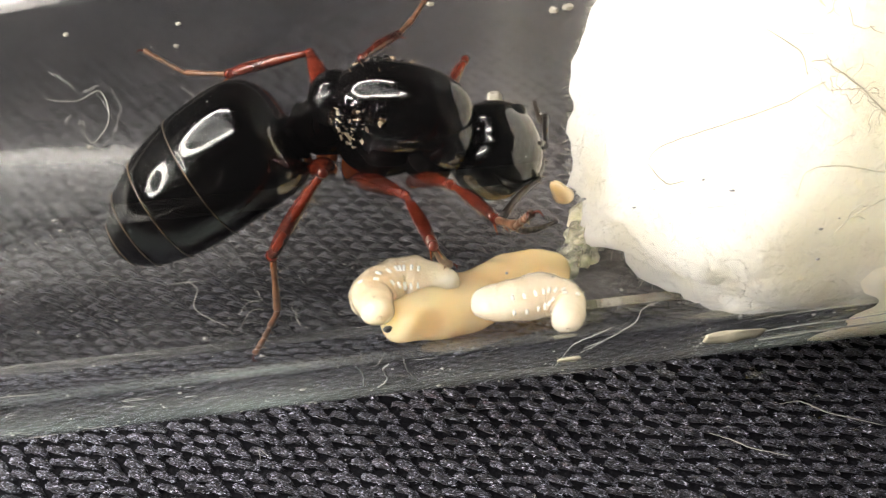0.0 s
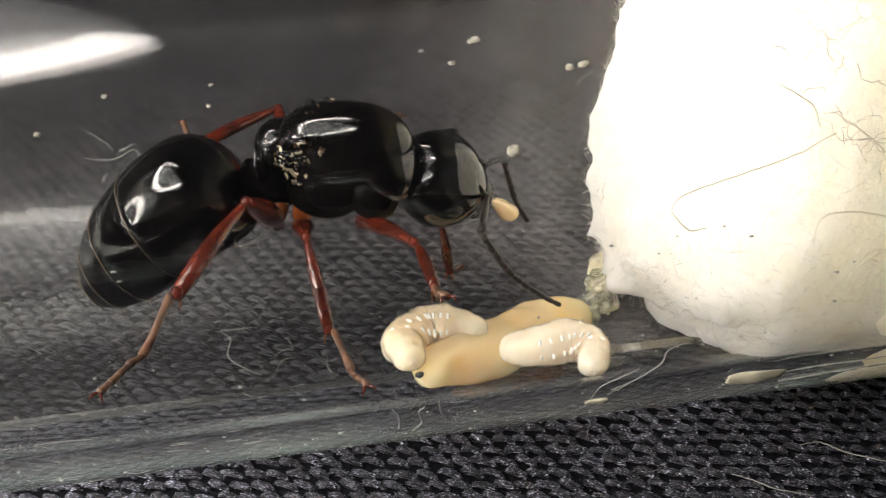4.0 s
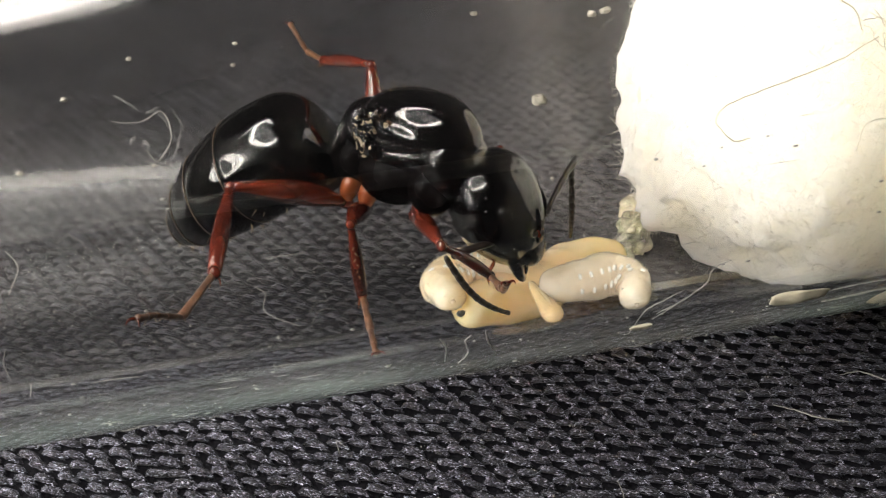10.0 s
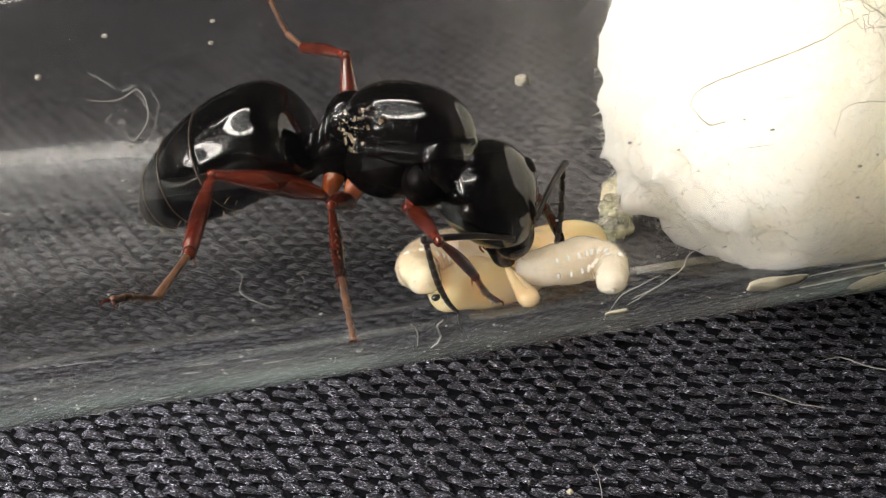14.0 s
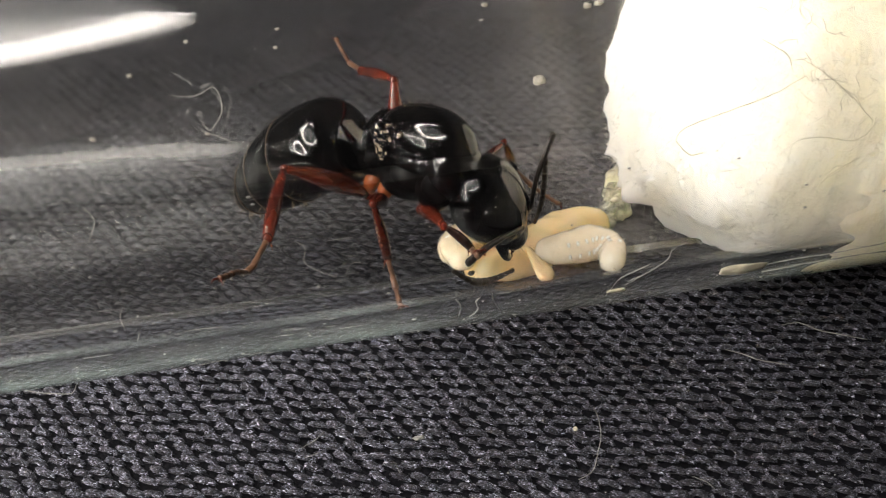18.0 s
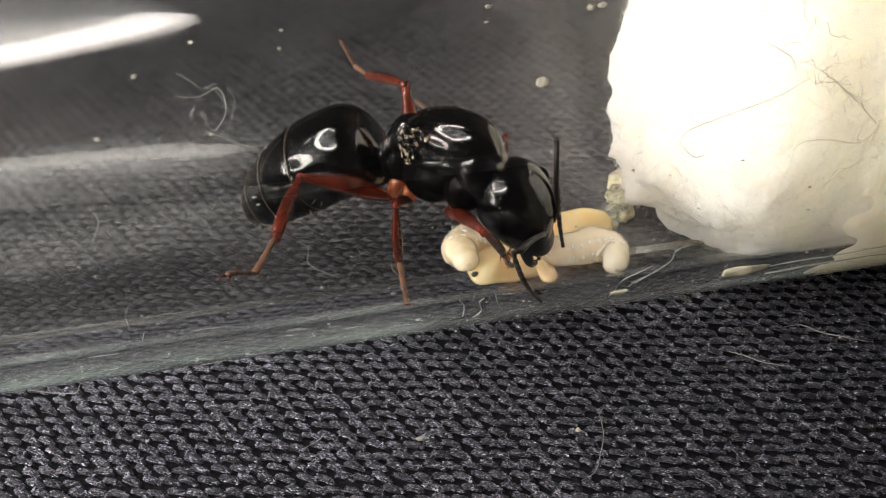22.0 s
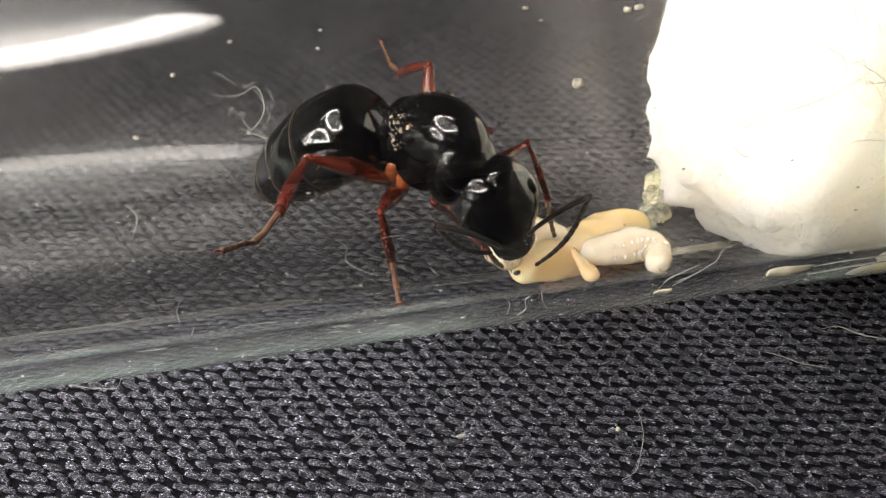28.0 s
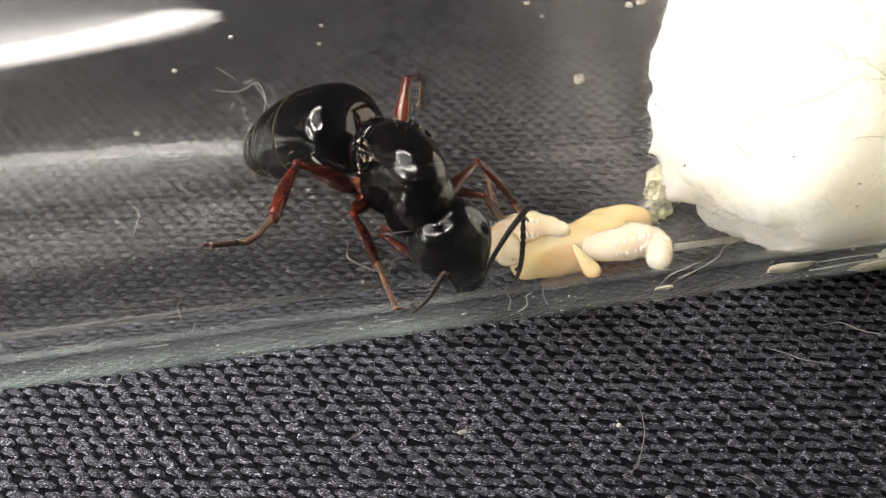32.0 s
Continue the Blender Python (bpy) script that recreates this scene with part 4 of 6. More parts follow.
fibre('fibre', L_F, [(2.41, -8.56, 5.63), (2.62, -8.98, 6.86), (3.03, -9.08, 7.24), (3.53, -9.15, 7.60)], 0.0143, group=G_F)
fibre('fibre', L_F, [(2.91, -8.82, 6.32), (3.61, -9.06, 7.14), (4.06, -9.18, 7.73), (4.15, -9.25, 8.27), (4.56, -9.28, 8.52)], 0.0143, group=G_F)
fibre('fibre', L_F, [(2.95, -8.92, 6.62), (3.29, -8.98, 6.85), (3.61, -9.06, 7.14)], 0.0117, group=G_F)
fibre('fibre', L_F, [(-12.55, -9.31, 9.37), (-12.77, -9.30, 8.88), (-12.81, -9.26, 8.29)], 0.0104, group=G_F)
fibre('fibre', L_F, [(-12.46, -9.21, 7.96), (-12.64, -9.13, 7.48)], 0.013, group=G_F)
fibre('fibre', L_F, [(-11.17, -9.16, 7.65), (-10.56, -9.16, 7.65), (-9.97, -9.15, 7.58)], 0.0091, group=G_F)
fibre('fibre', L_F, [(-14.49, -8.99, 6.87), (-13.81, -8.98, 6.84), (-13.54, -8.99, 6.87)], 0.0091, group=G_F)
fibre('fibre', L_F, [(7.82, -8.56, 5.63), (9.25, -8.64, 5.82), (10.82, -8.67, 5.90), (12.20, -8.67, 5.90)], 0.0325, group=G_F)
fibre('fibre', L_F, [(7.33, -8.77, 6.18), (8.62, -8.85, 6.42), (10.19, -8.86, 6.44), (11.84, -8.94, 6.68)], 0.0228, group=G_F)
L_T = "pale tangled strand of lint clinging to the bore of the tube"
fibre('fibre', L_T, [(-12.55, 7.39, 5.38), (-12.06, 7.22, 5.08), (-11.71, 7.02, 4.77)], 0.045, material=M_LINT, group=G_F)
fibre('fibre', L_T, [(-11.46, 6.95, 4.65), (-11.16, 6.99, 4.72), (-10.87, 7.04, 4.79)], 0.06, material=M_LINT, group=G_F)
fibre('fibre', L_T, [(-10.47, 6.95, 4.65), (-10.22, 6.59, 4.16), (-10.38, 6.24, 3.74), (-10.60, 5.86, 3.34), (-11.08, 5.60, 3.09), (-11.57, 5.96, 3.44), (-11.58, 6.26, 3.76)], 0.04, material=M_LINT, group=G_F)
fibre('fibre', L_T, [(-11.08, 5.60, 3.09), (-10.76, 5.37, 2.89), (-10.45, 5.13, 2.70)], 0.035, material=M_LINT, group=G_F)
fibre('fibre', L_T, [(-10.98, 6.91, 4.59), (-10.67, 6.50, 4.04), (-10.50, 6.20, 3.70)], 0.04, material=M_LINT, group=G_F)
fibre('fibre', L_T, [(-12.21, 6.27, 3.77), (-12.10, 6.40, 3.92), (-11.98, 6.46, 3.99)], 0.07, material=M_LINT, group=G_F)
fibre('fibre', L_T, [(-11.76, 6.23, 3.72), (-11.63, 6.29, 3.79), (-11.56, 6.16, 3.65)], 0.06, material=M_LINT, group=G_F)
fibre('fibre', L_T, [(-6.36, -2.04, 1.19), (-6.21, -1.45, 1.07), (-5.88, -1.21, 1.03), (-5.68, -1.21, 1.03), (-5.76, -0.84, 0.98), (-5.90, -0.52, 0.96)], 0.028, material=M_LINT, group=G_F)
fibre('fibre', L_T, [(-6.33, -1.04, 1.00), (-6.14, -1.16, 1.02), (-5.94, -1.19, 1.03)], 0.022, material=M_LINT, group=G_F)
fibre('fibre', L_T, [(-4.53, -1.23, 1.03), (-4.65, -1.88, 1.15), (-4.55, -2.21, 1.24), (-4.38, -2.48, 1.32)], 0.022, material=M_LINT, group=G_F)
fibre('fibre', L_T, [(-6.69, -2.86, 1.44), (-6.51, -3.03, 1.51), (-6.32, -3.09, 1.53)], 0.02, material=M_LINT, group=G_F)
fibre('fibre', L_T, [(-4.35, 0.27, 0.94), (-4.37, -0.27, 0.94), (-4.24, -0.56, 0.96)], 0.02, material=M_LINT, group=G_F)
fibre('fibre', L_T, [(6.09, 7.31, 5.25), (6.31, 7.45, 5.51), (6.62, 7.53, 5.67), (6.94, 7.59, 5.80)], 0.05, material=M_LINT, group=G_F)
fibre('fibre', L_T, [(6.42, 6.70, 4.30), (6.49, 6.86, 4.53), (6.87, 7.02, 4.76)], 0.04, material=M_LINT, group=G_F)
fibre('fibre', L_T, [(6.71, 6.81, 4.44), (6.83, 6.67, 4.25), (6.96, 6.56, 4.12)], 0.05, material=M_LINT, group=G_F)
fibre('fibre', L_T, [(-15.24, 3.47, 1.69), (-14.83, 3.72, 1.81), (-14.53, 3.57, 1.74), (-14.23, 3.27, 1.61)], 0.03, material=M_LINT, group=G_F)
fibre('fibre', L_T, [(-16.65, 4.08, 2.00), (-16.05, 3.92, 1.91), (-15.44, 3.79, 1.85)], 0.03, material=M_LINT, group=G_F)
fibre('fibre', L_T, [(-6.71, 1.43, 1.06), (-6.66, 1.03, 1.00), (-6.80, 0.65, 0.97)], 0.02, material=M_LINT, group=G_F)
fibre('fibre', L_T, [(-8.01, 6.90, 4.57), (-7.64, 6.68, 4.27), (-7.36, 6.52, 4.07)], 0.03, material=M_LINT, group=G_F)
fibre('scratch', "thin pale scratch curling over the glass above the cotton", [(3.83, -8.78, 12.38), (3.96, -8.69, 12.65), (4.41, -8.62, 12.82), (5.48, -8.52, 13.05), (6.66, -8.40, 13.32), (7.63, -8.22, 13.67)], 0.0169, material=M_FILM, group="scratches on the glass")
fibre('scratch', "thin pale scratch curling over the glass above the cotton", [(7.23, -9.10, 11.28), (7.46, -8.94, 11.89), (8.37, -8.95, 11.87), (9.23, -9.01, 11.65), (9.70, -8.94, 11.89), (9.85, -8.82, 12.28)], 0.0169, material=M_FILM, group="scratches on the glass")
fibre('scratch', "thin pale scratch curling over the glass above the cotton", [(7.44, -7.95, 14.15), (8.23, -8.23, 13.65), (9.06, -8.57, 12.94), (9.76, -8.85, 12.19)], 0.0169, material=M_FILM, group="scratches on the glass")
fibre('scratch', "thin pale scratch curling over the glass above the cotton", [(8.36, -9.27, 10.15), (8.78, -9.21, 10.65), (9.54, -9.14, 11.05)], 0.0169, material=M_FILM, group="scratches on the glass")
fibre('scratch', "thin pale scratch curling over the glass above the cotton", [(3.83, -8.78, 12.38), (4.24, -8.93, 11.93), (4.64, -8.93, 11.93)], 0.0169, material=M_FILM, group="scratches on the glass")
fibre('scratch', "thin pale scratch curling over the glass above the cotton", [(6.29, -7.57, 14.72), (7.05, -7.87, 14.27), (7.24, -8.13, 13.84)], 0.0169, material=M_FILM, group="scratches on the glass")
fibre('thread', "fine pale thread lying on the black cloth", [(2.18, -9.38, 0.13), (2.22, -9.89, 0.13), (2.11, -10.61, 0.13), (1.81, -11.27, 0.13), (1.47, -11.91, 0.13), (0.87, -12.18, 0.13)], 0.0163, group="lint on the cloth")
fibre('thread', "fine pale thread lying on the black cloth", [(7.81, -7.69, 0.13), (8.37, -8.01, 0.13), (9.00, -8.46, 0.13), (9.97, -8.85, 0.13)], 0.0228, group="lint on the cloth")
fibre('thread', "fine pale thread lying on the black cloth", [(-8.68, -9.14, 0.13), (-8.14, -8.87, 0.13), (-7.80, -8.57, 0.13)], 0.0117, group="lint on the cloth")
fibre('thread', "fine pale thread lying on the black cloth", [(-8.60, -9.56, 0.13), (-7.97, -9.43, 0.13)], 0.0117, group="lint on the cloth")
fibre('thread', "fine pale thread lying on the black cloth", [(-5.68, -6.56, 0.13), (-5.98, -6.23, 0.13), (-5.92, -6.73, 0.13)], 0.0117, group="lint on the cloth")
fibre('thread', "fine pale thread lying on the black cloth", [(-19.58, -4.10, 0.13), (-19.25, -4.57, 0.13), (-17.41, -5.10, 0.13), (-17.12, -4.71, 0.13)], 0.0163, group="lint on the cloth")
fibre('thread', "fine pale thread lying on the black cloth", [(4.82, -12.75, 0.13), (5.22, -13.04, 0.13), (5.41, -13.36, 0.13)], 0.0143, group="lint on the cloth")
fibre('thread', "fine pale thread lying on the black cloth", [(10.38, -6.98, 0.13), (11.08, -6.97, 0.13), (11.78, -7.53, 0.13), (13.31, -8.24, 0.13)], 0.026, group="lint on the cloth")
fibre('thread', "fine pale thread lying on the black cloth", [(-5.38, -10.37, 0.13), (-5.27, -10.77, 0.13)], 0.0104, group="lint on the cloth")
blob('crumb', 'white crumb lying on the black cloth', 'crumb', (-4.39, -9.48, 0.13), (0.22, 0.09, 0.07), M_DUST, 1)
blob('crumb', 'small tan crumb lying on the black cloth', 'crumb', (1.28, -10.14, 0.13), (0.09, 0.09, 0.06), M_FILM, 2)
blob('flake', 'cream flake stuck on the tube beside a fibre', 'flake', (2.69, -8.69, 5.96), (0.34, 0.06, 0.10), M_FILM, 3)
blob('flake', 'long cream flake stuck on the tube below the cotton', 'flake', (6.93, -8.82, 6.31), (0.80, 0.09, 0.28), M_FILM, 4)
blob('speck', 'pale dried speck on the far wall of the tube', 'speck', (3.40, 5.92, 3.45), (0.28, 0.22, 0.20), M_SPECK, 10)
blob('speck', 'pale dried speck on the far wall of the tube', 'speck', (6.40, 7.66, 6.06), (0.20, 0.16, 0.14), M_SPECK, 11)
blob('speck', 'pale dried speck on the far wall of the tube', 'speck', (5.85, 7.64, 6.00), (0.17, 0.14, 0.12), M_SPECK, 12)
blob('speck', 'pale dried speck on the far wall of the tube', 'speck', (2.24, 8.10, 7.38), (0.17, 0.14, 0.12), M_SPECK, 13)
blob('speck', 'pale dried speck on the far wall of the tube', 'speck', (1.28, 7.86, 6.57), (0.13, 0.10, 0.09), M_SPECK, 14)
blob('speck', 'pale dried speck on the far wall of the tube', 'speck', (-7.75, 7.88, 6.63), (0.09, 0.07, 0.06), M_SPECK, 15)
blob('speck', 'pale dried speck on the far wall of the tube', 'speck', (-14.28, 7.39, 5.48), (0.13, 0.10, 0.09), M_SPECK, 16)
blob('speck', 'pale dried speck on the far wall of the tube', 'speck', (-11.66, 7.86, 6.58), (0.10, 0.08, 0.07), M_SPECK, 17)
blob('speck', 'pale dried speck on the far wall of the tube', 'speck', (-11.44, 5.58, 3.13), (0.10, 0.08, 0.07), M_SPECK, 18)
blob('speck', 'pale dried speck on the far wall of the tube', 'speck', (2.03, 8.08, 7.31), (0.13, 0.10, 0.09), M_SPECK, 19)
blob('speck', 'pale dried speck on the far wall of the tube', 'speck', (-7.96, 7.59, 5.88), (0.10, 0.08, 0.07), M_SPECK, 20)
blob('speck', 'pale dried speck on the far wall of the tube', 'speck', (-16.32, 5.89, 3.42), (0.14, 0.11, 0.10), M_SPECK, 21)
blob('speck', 'pale dried speck on the far wall of the tube', 'speck', (3.32, 5.79, 3.33), (0.10, 0.08, 0.07), M_SPECK, 22)


def creases():
    """Fine creases of the wet film that lies between the cotton and the glass, crowded along its drying edge."""
    rng = random.Random(17)
    edge = [(7.34, -131.57), (8.02, -119.88), (8.60, -110.00), (9.84, -95.31), (11.34, -78.73)]
    bm = bmesh.new()
    for _ in range(64):
        s = rng.uniform(0, 3.99)
        k, f = int(s), s - int(s)
        x = edge[k][0] + (edge[k + 1][0] - edge[k][0]) * f + 0.7 + rng.gauss(0, 0.55)
        a = edge[k][1] + (edge[k + 1][1] - edge[k][1]) * f + rng.gauss(0, 3.0)
        turn = rng.uniform(0, 6.28)
        pts = []
        for _ in range(rng.randint(4, 9)):
            pts.append(on_wall(x, a, 0.03))
            turn += rng.gauss(0, 0.75)
            x += 0.13 * math.cos(turn)
            a += 0.9 * math.sin(turn)
        line = smooth_line(pts, 3)
        sweep(bm, line, [0.005] + [rng.uniform(0.006, 0.012)] * (len(line) - 2) + [0.004], 4)
    ob = part("film_creases", bm, M_CREASE)
    tagged(ob, "fine beige creases in the wet film over the cotton", "film", kind="stuff")


creases()


def dust():
    """Fine specks and hairline marks over the glass and the cloth."""
    rng = random.Random(21)
    bm = bmesh.new()
    for _ in range(850):
        x, a = rng.uniform(-24, 20), radians(rng.gauss(-50, 34))
        r = RO + 0.002
        s = 0.012 + 0.03 * rng.random() ** 4
        c = Vector((x, r * math.sin(a), ZC - r * math.cos(a)))
        got = bmesh.ops.create_icosphere(bm, subdivisions=1, radius=s)["verts"]
        k = rng.uniform(1, 2.4)
        for v in got:
            v.co = Vector((v.co.x * k, v.co.y, v.co.z)) + c
    for _ in range(170):
        x, a = rng.uniform(-22, 9), radians(rng.uniform(-60, 100))
        c = on_wall(x, math.degrees(a), 0.03)
        s = 0.02 + 0.07 * rng.random() ** 3
        got = bmesh.ops.create_icosphere(bm, subdivisions=1, radius=s)["verts"]
        for v in got:
            v.co = v.co * (1 + bump_at(v.co, 20, .4)) + c
    for _ in range(50):
        x, a = rng.uniform(-24, 14), radians(rng.gauss(-70, 14))
        n = rng.uniform(0.15, 0.9)
        pts = [Vector((x + n * k / 3, (RO + 0.001) * math.sin(a + rng.gauss(0, .004)), ZC - (RO + 0.001) * math.cos(a))) for k in range(4)]
        sweep(bm, pts, [0.003, 0.008, 0.007, 0.003], 4)
    ob = part("dust", bm, M_DUST)
    tagged(ob, "pale dust specks and hairline scratches on the glass", "dust", kind="stuff")
    bm = bmesh.new()
    for _ in range(420):
        c = Vector((rng.uniform(-22, 20), rng.uniform(-16, 0), rng.uniform(0.06, 0.14)))
        s = 0.012 + 0.035 * rng.random() ** 5
        got = bmesh.ops.create_icosphere(bm, subdivisions=1, radius=s)["verts"]
        for v in got:
            v.co = v.co + c
    ob = part("lint", bm, M_DUST)
    tagged(ob, "tiny pale lint specks on the black cloth", "lint", kind="stuff")


dust()


# ---- what moves ----
def along(a, b, up=(0.0, 0.35, 1.0)):
    """A pose at a, its x axis towards b; millimetres."""
    a, b = Vector(a), Vector(b)
    x = (b - a).normalized()
    y = Vector(up).cross(x).normalized()
    z = x.cross(y)
    return Matrix.Translation(a * MM) @ Matrix((x, y, z)).transposed().to_4x4()


def mm_pose(x, y, z, rx, ry, rz):
    return pose(x * MM, y * MM, z * MM, rx, ry, rz)


def move_leg(pieces, rows, root, back, name):
    """Thigh, shin and foot from hip to knee, ankle and claw."""
    s = -1 if name[0] == "r" else 1
    x, y, z = COXA[name[1]]
    hip = Vector((x, s * y, z)) * MM * ANT_SCALE
    paths = [[], [], []]
    for t, knee, ankle, claw in rows:
        h = (root[t] @ hip) / MM
        for path, a, b in zip(paths, (h, knee, ankle), (knee, ankle, claw)):
            path.append((t, back[t] @ along(a, b)))
    for piece, path in zip(pieces, paths):
        walk(piece, path)


def move_antenna(pieces, rows, heads, back, s):
    socket = Vector((2.5, s * 0.52, 1.2)) * MM * ANT_SCALE
    paths = [[], []]
    for t, elbow, tip in rows:
        b = (heads[t] @ socket) / MM
        paths[0].append((t, back[t] @ along(b, elbow)))
        paths[1].append((t, back[t] @ along(elbow, tip)))
    for piece, path in zip(pieces, paths):
        walk(piece, path)


def motions():
    body = [
        (0, -1.10, -2.46, 9.38, 8.5, -4.4, -22.7),
        (1, -2.25, -2.22, 9.73, 7.1, -7.3, -16.8),
        (2, -2.34, -2.27, 9.60, 4.3, -9.5, -18.8),
        (3, -3.21, -2.12, 9.50, 1.7, -6.2, -15.7),
        (3.5, -3.33, -2.10, 9.89, 1.1, -9.3, -16.1),
        (4.17, -3.49, -2.35, 10.02, -3.0, -11.6, -22.8),
        (4.83, -3.75, -2.76, 10.25, -10.2, -17.1, -35.2),
        (5.5, -3.91, -3.01, 10.38, -13.5, -20.6, -41.6),
        (6, -3.87, -3.02, 10.21, -14.7, -20.6, -42.7),
        (7, -2.41, -3.21, 9.29, -14.6, -13.7, -41.6),
        (8, -1.76, -3.56, 8.78, -14.7, -11.3, -46.3),
        (9, -2.00, -3.43, 8.64, -15.5, -10.4, -41.9),
        (10, -2.53, -3.49, 9.02, -15.0, -14.4, -44.5),
        (11, -2.30, -3.44, 8.43, -15.6, -8.5, -40.2),
        (12, -1.88, -3.33, 8.17, -15.6, -4.0, -35.4),
        (13, -1.79, -3.06, 8.04, -15.6, -12.7, -34.7),
        (14, -2.19, -3.26, 8.38, -15.6, -9.3, -34.3),
        (15.5, -2.65, -3.58, 8.54, -16.4, -12.9, -41.6),
        (17, -3.10, -3.96, 8.80, -16.8, -16.6, -48.9),
        (18, -3.04, -3.93, 8.93, -16.4, -18.0, -48.0),
        (19, -2.59, -3.97, 9.19, -15.7, -16.3, -47.0),
        (20, -2.50, -3.60, 8.94, -17.0, -18.7, -37.1),
        (21, -2.86, -3.76, 8.93, -16.5, -20.4, -42.1),
        (22, -2.34, -3.91, 8.73, -15.8, -17.4, -43.8),
        (23, -2.09, -3.72, 8.34, -16.7, -12.8, -36.1),
        (24, -2.17, -3.82, 8.12, -16.4, -17.0, -40.0),
        (25.5, -3.17, -4.03, 8.94, -14.4, -20.1, -48.3),
        (27, -4.21, -4.25, 9.74, -11.8, -22.9, -56.9),
        (28, -4.21, -4.30, 9.87, -8.3, -20.2, -58.2),
        (29, -4.69, -4.42, 9.42, -5.0, -19.1, -65.3),
        (30, -5.31, -4.49, 9.06, -5.0, -13.6, -67.8),
        (31, -5.34, -4.42, 9.12, -4.8, -14.7, -64.8),
        (32, -5.53, -4.52, 8.87, -5.3, -11.3, -66.7),
    ]
    root = {t: mm_pose(*v) for t, *v in body}
    back = {t: m.inverted() for t, m in root.items()}
    walk(ANT, list(root.items()))
    gaster_rows = [
        (0, -3.47, -1.35, 8.35, 19.6, -23.1, 14.3),
        (1, -4.67, -1.38, 8.58, 18.8, -29.6, 6.1),
        (2, -4.70, -1.40, 8.34, 15.8, -28.0, 8.8),
        (3, -5.69, -1.40, 8.38, 13.5, -25.2, 8.0),
        (3.5, -5.75, -1.39, 8.64, 13.0, -29.5, 3.6),
        (4.17, -5.73, -1.47, 8.65, 6.0, -29.4, 2.8),
        (4.83, -5.71, -1.60, 8.67, -7.3, -29.3, 1.3),
        (5.5, -5.70, -1.68, 8.68, -14.4, -29.4, 0.5),
        (6, -5.66, -1.67, 8.50, -26.5, -32.4, -0.1),
        (7, -4.36, -1.76, 7.87, -27.4, -34.0, -11.6),
        (8, -3.78, -1.88, 7.48, -26.9, -31.1, -15.1),
        (9, -4.00, -1.94, 7.38, -25.7, -24.4, -14.0),
        (10, -4.39, -1.96, 7.58, -25.7, -25.2, -13.0),
        (11, -4.38, -1.98, 7.23, -26.1, -26.0, -18.3),
        (12, -4.15, -2.00, 7.18, -25.9, -24.6, -17.4),
        (13, -3.94, -2.00, 6.52, -26.5, -24.3, -16.3),
        (14, -4.39, -2.02, 7.16, -26.0, -22.2, -15.0),
        (15.5, -4.61, -2.15, 7.18, -28.3, -25.9, -19.5),
        (17, -4.82, -2.35, 7.27, -30.3, -29.7, -23.9),
        (18, -4.75, -2.38, 7.34, -29.9, -29.7, -24.4),
        (19, -4.35, -2.40, 7.67, -30.0, -30.4, -21.2),
        (20, -4.47, -2.42, 7.32, -30.5, -25.3, -11.3),
        (21, -4.68, -2.44, 7.25, -30.5, -27.0, -16.8),
        (22, -4.17, -2.47, 7.16, -30.2, -25.2, -14.9),
        (23, -4.21, -2.47, 6.97, -30.2, -26.6, -19.0),
        (24, -4.10, -2.50, 6.57, -30.3, -26.6, -20.8),
        (25.5, -4.80, -2.52, 7.26, -30.2, -26.4, -19.8),
        (27, -5.53, -2.54, 7.94, -30.2, -26.2, -18.8),
        (28, -5.50, -2.47, 8.17, -31.5, -29.6, -22.0),
        (29, -5.70, -2.39, 7.75, -34.9, -25.7, -28.5),
        (30, -6.29, -2.28, 7.61, -35.9, -27.0, -36.6),
        (31, -6.41, -2.29, 7.63, -36.3, -23.6, -34.8),
        (32, -6.57, -2.28, 7.53, -34.7, -23.8, -40.0),
    ]
    walk(GASTER, [(t, back[t] @ mm_pose(*v)) for t, *v in gaster_rows])
